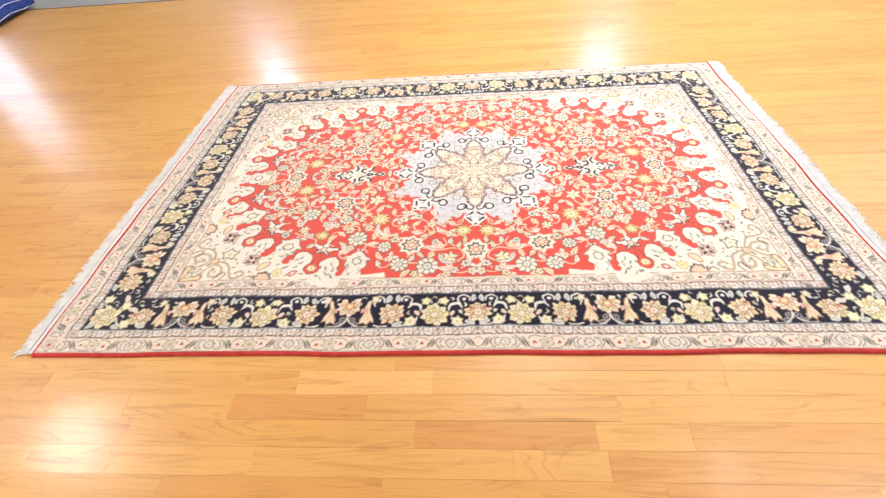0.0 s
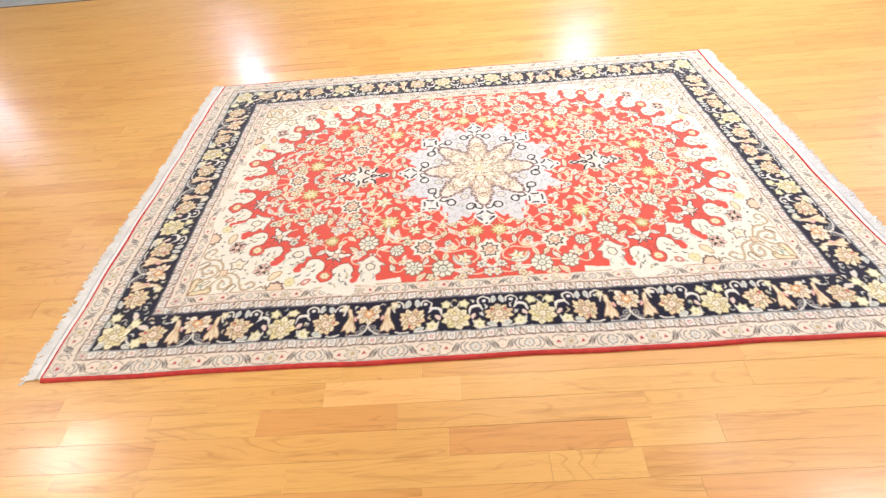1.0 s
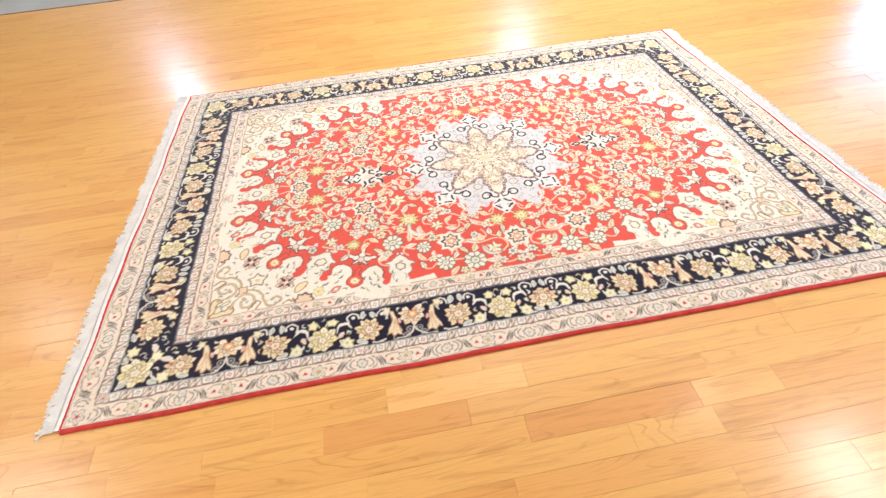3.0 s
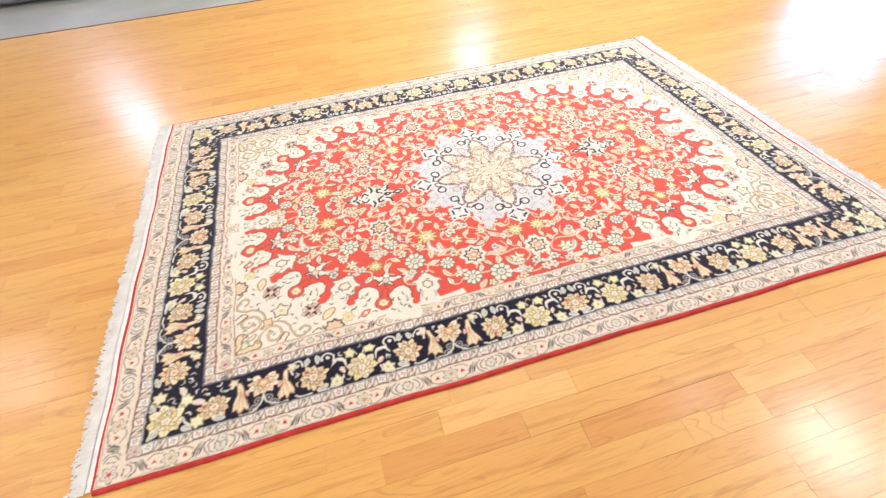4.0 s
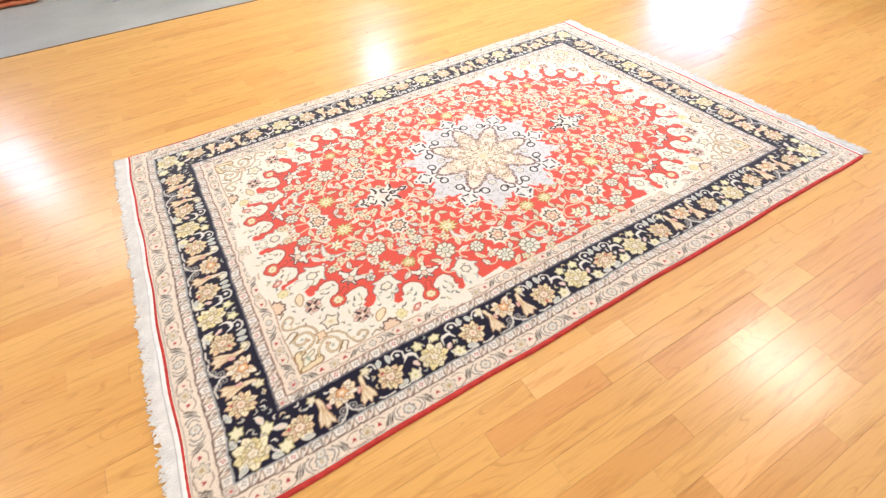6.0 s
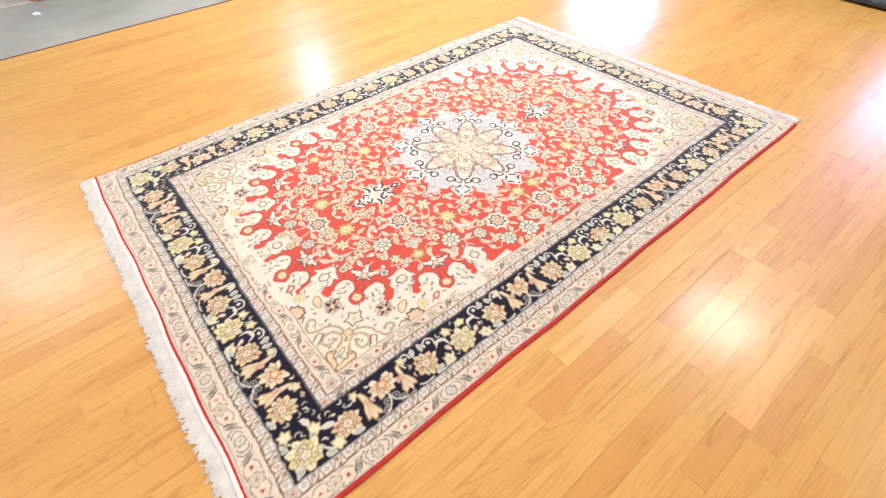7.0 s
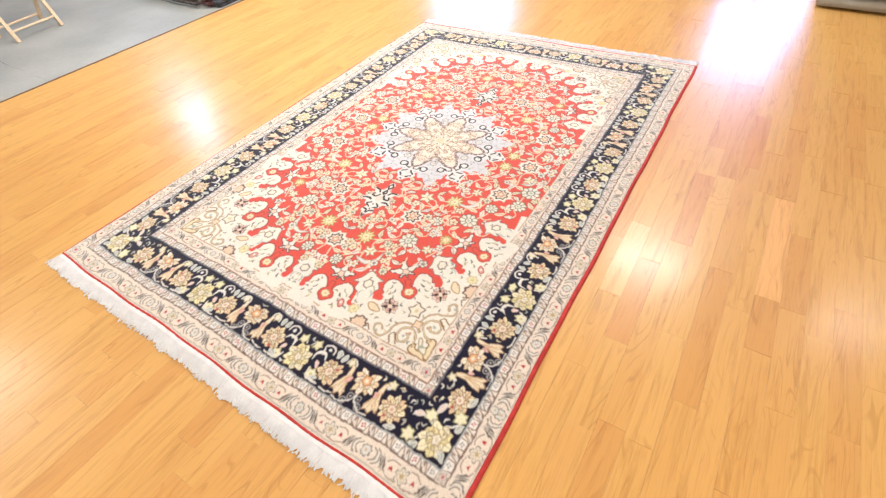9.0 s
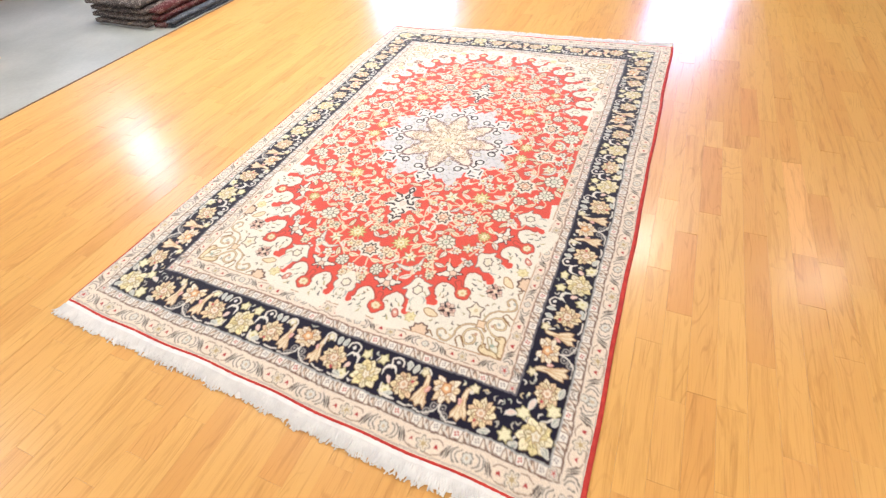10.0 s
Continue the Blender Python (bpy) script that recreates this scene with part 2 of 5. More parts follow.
DAY = glow("daylight", rgb(0.42, 0.50, 1.0), 6.5)
DAY_SIDE = glow("daylight_side", rgb(0.60, 0.71, 1.0), 4.2)
DAY_SOFT = glow("daylight_soft", rgb(0.56, 0.68, 1.0), 9.5)
FRAME_MAT = mottled("dark_frame", rgb(0.03, 0.03, 0.03), rgb(0.05, 0.05, 0.05), 8.0, 0.4)
BACK_OPEN = [(-3.6, -3.0, 1.9, 3.04), (1.65, 2.30, 2.0, 3.06)]
RIGHT_OPEN = [(-1.80, -0.65, 0.05, 2.3), (2.6, 4.3, 0.05, 2.4)]
LEFT_OPEN = [(3.5, 4.25, 0.8, 2.3)]
# walls out of view, added to close the room and darken floor reflections
wall_with_openings("wall_north", "x", Y1, X0, X1, BACK_OPEN, "unseen wall with tall windows, dark taupe to dim floor reflections")
wall_with_openings("wall_east", "y", X1, Y0, Y1, RIGHT_OPEN, "unseen wall with glass shop doors, dark taupe to dim floor reflections")
wall_with_openings("wall_west", "y", X0, Y0, Y1, LEFT_OPEN, "unseen wall with one window, dark taupe to dim floor reflections", -0.2)
wall_with_openings("wall_south", "x", Y0, X0, X1, [], "plain unseen wall, dark taupe to dim floor reflections", -0.2)
for i, (p, q, s, h) in enumerate(BACK_OPEN):
    window("window_%d" % (i + 1), "x", Y1 + 0.1, p, q, s, h, 1, DAY_SOFT, "tall bright window in dark frame", FRAME_MAT)
for i, (p, q, s, h) in enumerate(RIGHT_OPEN):
    window("window_%d" % (i + 3), "y", X1 + 0.1, p, q, s, h, 2, DAY, "wide shop window full of bluish daylight", FRAME_MAT)
for p, q, s, h in LEFT_OPEN:
    window("window_5", "y", X0 - 0.1, p, q, s, h, 2, DAY_SIDE, "bright window in a dark frame", FRAME_MAT)
tagged(part("ceiling", box(X0 - 0.2, X1 + 0.2, Y0 - 0.2, Y1 + 0.2, TOP, TOP + 0.15), PLASTER), "white painted showroom ceiling", "ceiling", kind="structure")

# ceiling lights: some placed by their glare on the floor, some added as fill
LAMP_WHITE = mottled("lamp_white", rgb(0.80, 0.79, 0.77), rgb(0.84, 0.83, 0.81), 6.0, 0.5)


def ceiling_or_fill_light(x, y, sx, sy, radiance):
    """A framed light panel; its lamp fills the frame and shines down."""
    e = empty("ceiling_or_fill_light", x, y, TOP, "white framed ceiling panel, placed by its glare or added as fill", "ceiling light", "ceiling lights")
    bm = bmesh.new()
    for a in (-1, 1):
        add_box(bm, a * sx / 2 - 0.03, a * sx / 2 + 0.03, -sy / 2 - 0.03, sy / 2 + 0.03, -0.05, 0.0)
        add_box(bm, -sx / 2 + 0.03, sx / 2 - 0.03, a * sy / 2 - 0.03, a * sy / 2 + 0.03, -0.05, 0.0)
    part("frame", bm, PLASTER, e)
    part("diffuser", box(-sx / 2 + 0.03, sx / 2 - 0.03, -sy / 2 + 0.03, sy / 2 - 0.03, -0.03, -0.001), LAMP_WHITE, e)
    w, d = sx - 0.06, sy - 0.06
    area_lamp("panel_lamp", pose(0, 0, -0.04), w, d, radiance * math.pi * w * d, (0.985, 1.0, 0.97), e)
    return e


for x, y, sx, sy in ((2.95, -1.1, 0.6, 0.9), (2.1, -0.25, 0.3, 0.3), (4.2, -0.25, 0.3, 0.3), (3.0, -3.2, 0.6, 0.6), (-3.95, -0.1, 0.6, 0.6), (-4.4, 2.0, 0.6, 0.6), (-2.4, 4.4, 1.2, 0.6)):
    ceiling_or_fill_light(x, y, sx, sy, 17.0 if sy == 0.9 else 8.0 if y > 1 else 20.0 if x < -3 else 12.0 if x < 2.9 else 7.0)
# added fill panels, out of view, placed so the floor shows no reflection
for x, y in ((-4.4, -3.7), (-2.3, -4.0), (-0.3, -4.1), (0.6, 1.6), (2.7, 1.6), (0.7, 2.7), (2.8, 2.7)):
    ceiling_or_fill_light(x, y, 1.2, 0.6, (40.0 if x < -4 else 10.0 if x < -1 else 3.0) if y < 0 else (20.0 if x < 1 else 11.0) if y < 2 else (11.0 if x < 1 else 7.0))

# ---- the rug's design, drawn for one quarter and mirrored ----
HX, HY = 1.517, 1.011
STEP = 0.0024
SUB = 2
NX, NY = round(HX / STEP), round(HY / STEP)
QW, QH, PAD = NX * SUB, NY * SUB, 40
PIX = STEP / SUB
canvas = np.zeros((QH + 2 * PAD, QW + 2 * PAD, 3), np.float32)
GX = ((np.arange(QW + 2 * PAD) - PAD + 0.5) * PIX).astype(np.float32)
GY = ((np.arange(QH + 2 * PAD) - PAD + 0.5) * PIX).astype(np.float32)

NAVY, RED, CREAM = (0.010, 0.008, 0.024), (0.76, 0.098, 0.066), (0.84, 0.80, 0.685)
PINK, PALE, GOLD = (0.83, 0.72, 0.59), (0.71, 0.70, 0.71), (0.74, 0.61, 0.32)
TAN, BROWN, INK = (0.68, 0.46, 0.27), (0.17, 0.09, 0.07), (0.030, 0.018, 0.022)
SAGE, ROSE, WHITE = (0.30, 0.34, 0.28), (0.52, 0.09, 0.08), (0.77, 0.73, 0.65)
STRAW, STONE = (0.79, 0.72, 0.51), (0.38, 0.34, 0.29)


def patch(cx, cy, r):
    i0, i1 = np.searchsorted(GX, (cx - r, cx + r))
    j0, j1 = np.searchsorted(GY, (cy - r, cy + r))
    return canvas[j0:j1, i0:i1], GX[None, i0:i1] - cx, GY[j0:j1, None] - cy


def put(area, mask, colour, alpha=1.0):
    if area.size:
        m = np.clip(mask, 0, 1)[..., None] * alpha
        area[...] = area * (1 - m) + np.array(colour, np.float32) * m


def soft(d):
    """Coverage from a signed distance (negative inside)."""
    return np.clip(0.5 - d / PIX, 0, 1)


def disc(cx, cy, r, colour, squash=1.0, turn=0.0):
    area, x, y = patch(cx, cy, r * 1.2 * max(1, 1 / squash) + 2 * PIX)
    c, s = math.cos(turn), math.sin(turn)
    put(area, soft(np.hypot(x * c + y * s, (y * c - x * s) / squash) - r), colour)


def bloom(cx, cy, r, n, turn, colour, depth=0.25, sharp=1.0, squash=1.0):
    """A flower outline with n petals."""
    area, x, y = patch(cx, cy, r * 1.3)
    a = np.arctan2(y, x) - turn
    d = np.hypot(x, y)
    edge = r * (1 - depth + depth * np.abs(np.cos(a * n / 2)) ** sharp)
    put(area, soft((d - edge)), colour)


def line(points, w, colour, taper=False, alpha=1.0):
    """A stroke through points, smoothed; w is its full width."""
    pts = spline(points)
    n = len(pts) - 1
    for i in range(n):
        (ax, ay), (bx, by) = pts[i], pts[i + 1]
        ww = w / 2 * ((1 - abs(2 * (i + 0.5) / n - 1) ** 2) if taper else 1)
        r = math.hypot(bx - ax, by - ay) / 2 + ww + 2 * PIX
        area, x, y = patch((ax + bx) / 2, (ay + by) / 2, r)
        if not area.size:
            continue
        dx, dy = (bx - ax) / 2, (by - ay) / 2
        t = np.clip((x * dx + y * dy) / max(dx * dx + dy * dy, 1e-9), -1, 1)
        put(area, soft(np.hypot(x - t * dx, y - t * dy) - ww), colour, alpha)


def spline(points, closed=False, k=6):
    p = [np.array(q, float) for q in points]
    if len(p) < 3:
        return [p[0] + (p[1] - p[0]) * i / k for i in range(k + 1)]
    n, out = len(p), []
    for i in range(n if closed else n - 1):
        if closed:
            a, b, c, d = p[i - 1], p[i], p[(i + 1) % n], p[(i + 2) % n]
        else:
            a, b, c, d = p[max(i - 1, 0)], p[i], p[i + 1], p[min(i + 2, n - 1)]
        for j in range(k):
            t = j / k
            out.append(0.5 * (2 * b + (c - a) * t + (2 * a - 5 * b + 4 * c - d) * t * t + (3 * b - a - 3 * c + d) * t ** 3))
    if not closed:
        out.append(p[-1])
    return out


def shape(points, colour, smooth=True, rim=None, rim_w=0.004):
    """A filled outline."""
    pts = np.array(spline(points, True) if smooth else points, float)
    lo, hi = pts.min(0), pts.max(0)
    c, r = (lo + hi) / 2, max(hi - lo) / 2 + 4 * PIX
    area, x, y = patch(c[0], c[1], r)
    if area.size:
        px, py = pts[:, 0] - c[0], pts[:, 1] - c[1]
        inside = np.zeros((y.shape[0], x.shape[1]), bool)
        for i in range(len(pts)):
            x0, y0, x1, y1 = px[i - 1], py[i - 1], px[i], py[i]
            if y0 == y1:
                continue
            hit = (y >= min(y0, y1)) & (y < max(y0, y1))
            inside ^= hit & (x < x0 + (y - y0) * (x1 - x0) / (y1 - y0))
        put(area, inside.astype(np.float32), colour)
    if rim:
        q = [tuple(v) for v in pts] + [tuple(pts[0])]
        for i in range(len(q) - 1):
            line([q[i], q[i + 1]], rim_w, rim)


def place(points, cx, cy, turn, scale=1.0, flip=1):
    c, s = math.cos(turn), math.sin(turn)
    return [(cx + scale * (x * c - flip * y * s), cy + scale * (x * s + flip * y * c)) for x, y in points]


def leaf(x, y, length, width, turn, colour, rim=INK, vein=None):
    o = place([(0, 0), (0.35, 0.42), (0.75, 0.3), (1, 0), (0.7, -0.25), (0.3, -0.3)], 0, 0, 0)
    o = [(px * length, py * width) for px, py in o]
    shape(place(o, x, y, turn), colour, True, rim, 0.0028)
    if vein:
        line(place([(0.1 * length, 0), (0.8 * length, 0)], x, y, turn), 0.003, vein)


def starlet(x, y, r, turn, petal, heart, n=6, rim=(0.40, 0.20, 0.12)):
    if rim:
        bloom(x, y, r * 1.14 + 0.0012, n, turn, rim, 0.46)
    bloom(x, y, r, n, turn, petal, 0.5)
    for k in range(n):
        a = turn + k * math.tau / n
        line([(x + math.cos(a) * r * 0.25, y + math.sin(a) * r * 0.25), (x + math.cos(a) * r * 0.7, y + math.sin(a) * r * 0.7)], 0.0022, heart)
    disc(x, y, r * 0.30, heart)


knotter = random.Random(5)


def petals(x, y, r, n, turn, fills, rim, rows=2, spread=math.tau):
    """Rings of separate pointed petals, uneven as knotted by hand, each with its own rim."""
    for row in range(rows):
        q = r * (1 - 0.36 * row)
        for k in range(n):
            a = turn + spread * ((k + 0.5 * row) / n - (0.5 if spread < 6 else 0)) + (spread / n / 2 if spread < 6 else 0)
            a += knotter.uniform(-0.12, 0.12)
            tip = q * knotter.uniform(0.86, 1.10)
            wd = q * spread / n * 0.40
            f = knotter.uniform(0.94, 1.12)
            fill = tuple(min(1.0, c * f) for c in fills[(k + row) % len(fills)])
            for grow, c in ((0.0026, rim), (0.0, fill)):
                o = [(q * 0.2, 0), (q * 0.45, wd * 0.75 + grow), (q * 0.70, wd + grow), (tip * 0.90, wd * 0.45 + grow), (tip + grow, 0), (tip * 0.88, -wd * 0.5 - grow), (q * 0.68, -wd - grow), (q * 0.42, -wd * 0.7 - grow)]
                shape(place(o, x, y, a), c, False)
            line(place([(q * 0.40, 0), (q * 0.86, 0)], x, y, a), 0.0022, rim, False, 0.55)


def fill_rect(x1, y1, colour):
    i, j = np.searchsorted(GX, x1), np.searchsorted(GY, y1)
    canvas[:j, :i] = colour


def frame_line(x, y, w, colour):
    line([(-0.05, y), (x, y)], w, colour)
    line([(x, -0.05), (x, y)], w, colour)


# nested bands, outermost first
DXH, DYH, IXH, IYH = 1.404, 0.908, 1.25, 0.759
fill_rect(9, 9, PINK)
fill_rect(1.441, 0.945, (0.82, 0.74, 0.62))
fill_rect(DXH, DYH, NAVY)
fill_rect(IXH, IYH, (0.82, 0.74, 0.62))
fill_rect(1.214, 0.723, PINK)
FLX, FLY = 1.156, 0.674
fill_rect(FLX, FLY, CREAM)


def reciprocal_band(ox, oy, w, end_x, end_y):
    """The narrow guard: white tiles with a small cross between slanted pink and grey leaves."""
    LINE = (0.26, 0.17, 0.13)
    for to, end, o in ((lambda a, b: (a, b), end_x, oy), (lambda a, b: (b, a), end_y, ox)):
        n = round(end / 0.068)
        p = end / n
        h = w * 0.42
        for i in range(n + 1):
            a, b = (i + 0.5) * p, i * p
            if a < end + 0.02:
                shape([to(a - p * 0.24, o - h), to(a + p * 0.24, o - h), to(a + p * 0.20, o + h), to(a - p * 0.20, o + h)], (0.86, 0.82, 0.74), False, LINE, 0.0032)
                for q in range(4):
                    disc(*to(a + 0.0055 * math.cos(q * 1.57 + 0.4), o + 0.0055 * math.sin(q * 1.57 + 0.4)), 0.0030, ROSE if i % 3 == 0 else (0.34, 0.31, 0.30))
            for sgn in (-1, 1):
                shape([to(b, o + sgn * h), to(b + sgn * p * 0.24, o + sgn * h * 0.9), to(b + sgn * p * 0.05, o - sgn * h)], ((0.80, 0.64, 0.50), (0.68, 0.65, 0.58))[(i + (sgn > 0)) % 2], False, LINE, 0.0030)
            line([to(b - p * 0.20, o - h), to(b - p * 0.02, o + h * 0.2), to(b + p * 0.18, o + h)], 0.0042, WHITE)


reciprocal_band(1.4225, 0.9265, 0.036, 1.4225, 0.9265)
reciprocal_band(1.232, 0.741, 0.034, 1.232, 0.741)


def meander_band(ox, oy, w, end_x, end_y, first_x, first_y):
    """The pink guard: stars between red hearts, then pairs of crescents round a grey rosette."""
    DARK, GREY = (0.12, 0.10, 0.09), (0.22, 0.20, 0.175)
    for to, end, o, first in ((lambda a, b: (a, b), end_x, oy, first_x), (lambda a, b: (b, a), end_y, ox, first_y)):
        p = 0.274
        k = -1
        while first + (k - 0.5) * p < end:
            b = first + k * p
            k += 1
            # star with its hearts
            if b < end - 0.02:
                starlet(*to(b, o), w * 0.34, 0.3, (0.80, 0.72, 0.58), (0.50, 0.38, 0.20), 6, GREY)
            for sgn in (-1, 1):
                h = b + sgn * 0.040
                shape([to(h - 0.0075, o + 0.006), to(h, o + 0.003), to(h + 0.0075, o + 0.006), to(h + 0.004, o - 0.003), to(h, o - 0.008), to(h - 0.004, o - 0.003)], (0.46, 0.035, 0.04), False)
                line([to(b + sgn * 0.012, o + w * 0.36), to(b + sgn * 0.034, o + w * 0.38), to(b + sgn * 0.056, o + w * 0.24), to(b + sgn * 0.062, o)], 0.0032, (0.30, 0.21, 0.16))
                line([to(b + sgn * 0.020, o - w * 0.36), to(b + sgn * 0.046, o - w * 0.36), to(b + sgn * 0.060, o - w * 0.18)], 0.0032, (0.30, 0.21, 0.16))
                # slanted ink dashes lead over to the crescents
                for q, c, u in ((0.066, DARK, 0.30), (0.073, GREY, 0.36), (0.080, INK, 0.28)):
                    line([to(b + sgn * (q - 0.006), o + w * u), to(b + sgn * q, o), to(b + sgn * (q + 0.009), o - w * u)], 0.0048, c, True)
                for q, u in ((0.092, 0.36), (0.104, 0.30)):
                    pts = [to(b + sgn * (q + 0.012), o + w * u), to(b + sgn * q, o + w * u * 0.6), to(b + sgn * (q - 0.004), o), to(b + sgn * q, o - w * u * 0.6), to(b + sgn * (q + 0.012), o - w * u)]
                    line(pts, 0.0085, (0.82, 0.74, 0.64), True)
                    line(pts, 0.0036, GREY)
            c = b + p / 2
            bloom(*to(c, o), w * 0.32, 8, 0.3, GREY, 0.25)
            bloom(*to(c, o), w * 0.25, 8, 0.3, (0.74, 0.72, 0.64), 0.25)
            disc(*to(c, o), w * 0.09, (0.62, 0.50, 0.36))


meander_band(1.479, 0.978, 0.062, 1.479, 0.978, 0.228, 0.0)
meander_band(1.185, 0.6985, 0.046, 1.185, 0.6985, 0.230, 0.0)
# clean corners: square blocks turn the guards, navy stays clear of them
for x, y, h, c in ((1.4225, 0.9265, 0.0185, (0.72, 0.64, 0.53)), (1.232, 0.741, 0.018, (0.72, 0.64, 0.53)), (1.185, 0.6985, 0.024, PINK), (1.479, 0.978, 0.032, PINK)):
    i0, i1 = np.searchsorted(GX, (x - h, x + h))
    j0, j1 = np.searchsorted(GY, (y - h, y + h))
    canvas[j0:j1, i0:i1] = c
    starlet(x, y, h * 0.66, 0.4, WHITE, ROSE, 5, (0.30, 0.24, 0.20))
i0, i1 = np.searchsorted(GX, (IXH, DXH))
j0, j1 = np.searchsorted(GY, (IYH, DYH))
canvas[:j1, i0:i1] = NAVY
canvas[j0:j1, :i1] = NAVY
i0, j0 = np.searchsorted(GX, FLX), np.searchsorted(GY, FLY)
canvas[:j0, :i0] = CREAM
for x, y, w, c in ((DXH + 0.003, DYH + 0.003, 0.008, (0.42, 0.43, 0.42)), (1.441, 0.945, 0.0040, BROWN), (1.446, 0.950, 0.0026, (0.80, 0.72, 0.60)), (IXH - 0.002, IYH - 0.002, 0.006, (0.16, 0.15, 0.17)), (1.214, 0.723, 0.0040, (0.34, 0.20, 0.15)), (1.157, 0.675, 0.0045, (0.50, 0.32, 0.20)), (1.163, 0.681, 0.0030, (0.82, 0.75, 0.64)), (1.510, 1.006, 0.005, (0.55, 0.48, 0.42))):
    frame_line(x, y, w, c)


VINE_PALE = (0.78, 0.74, 0.66)
LEAF_GREY = (0.42, 0.46, 0.41)


def toothed(x, y, r, n, turn, fill, rim, bite=0.26, rim_w=0.004):
    """A flat flower with n pointed teeth and a thin dark rim."""
    out = []
    for k in range(2 * n):
        a = turn + math.pi * k / n + knotter.uniform(-0.04, 0.04)
        q = r * (1 - bite * (k % 2)) * knotter.uniform(0.95, 1.05)
        out.append((x + q * math.cos(a), y + q * math.sin(a)))
    shape(out, fill, False, rim, rim_w)


def great_blossom(x, y, r, turn):
    """A shaggy yellow blossom of two rows of streaked petals round a pale bud."""
    petals(x, y, r * 1.10, 9, turn, (STRAW, (0.86, 0.79, 0.54), (0.80, 0.70, 0.38)), (0.22, 0.16, 0.06), 2)
    for k in range(5):
        a = turn + 0.5 + k * math.tau / 5
        line([(x + 0.30 * r * math.cos(a), y + 0.30 * r * math.sin(a)), (x + 0.62 * r * math.cos(a + 0.35), y + 0.62 * r * math.sin(a + 0.35))], 0.0040, (0.58, 0.44, 0.20))
    toothed(x, y, r * 0.36, 5, turn, (0.84, 0.80, 0.66), (0.45, 0.33, 0.18), 0.35, 0.003)
    disc(x, y, r * 0.13, (0.70, 0.58, 0.40), 0.7, turn)


def round_rosette(x, y, r, turn):
    """A rosette of two rings of small peach and gold petals with a pale heart."""
    petals(x, y, r * 1.10, 11, turn, ((0.84, 0.72, 0.44), (0.80, 0.60, 0.38), (0.86, 0.78, 0.54)), (0.20, 0.10, 0.05), 2)
    toothed(x, y, r * 0.42, 7, turn, (0.83, 0.74, 0.58), (0.42, 0.22, 0.14), 0.25, 0.003)
    disc(x, y, r * 0.15, (0.66, 0.42, 0.28))
    disc(x + r * 0.72 * math.cos(turn - 0.9), y + r * 0.72 * math.sin(turn - 0.9), r * 0.12, (0.52, 0.08, 0.09))


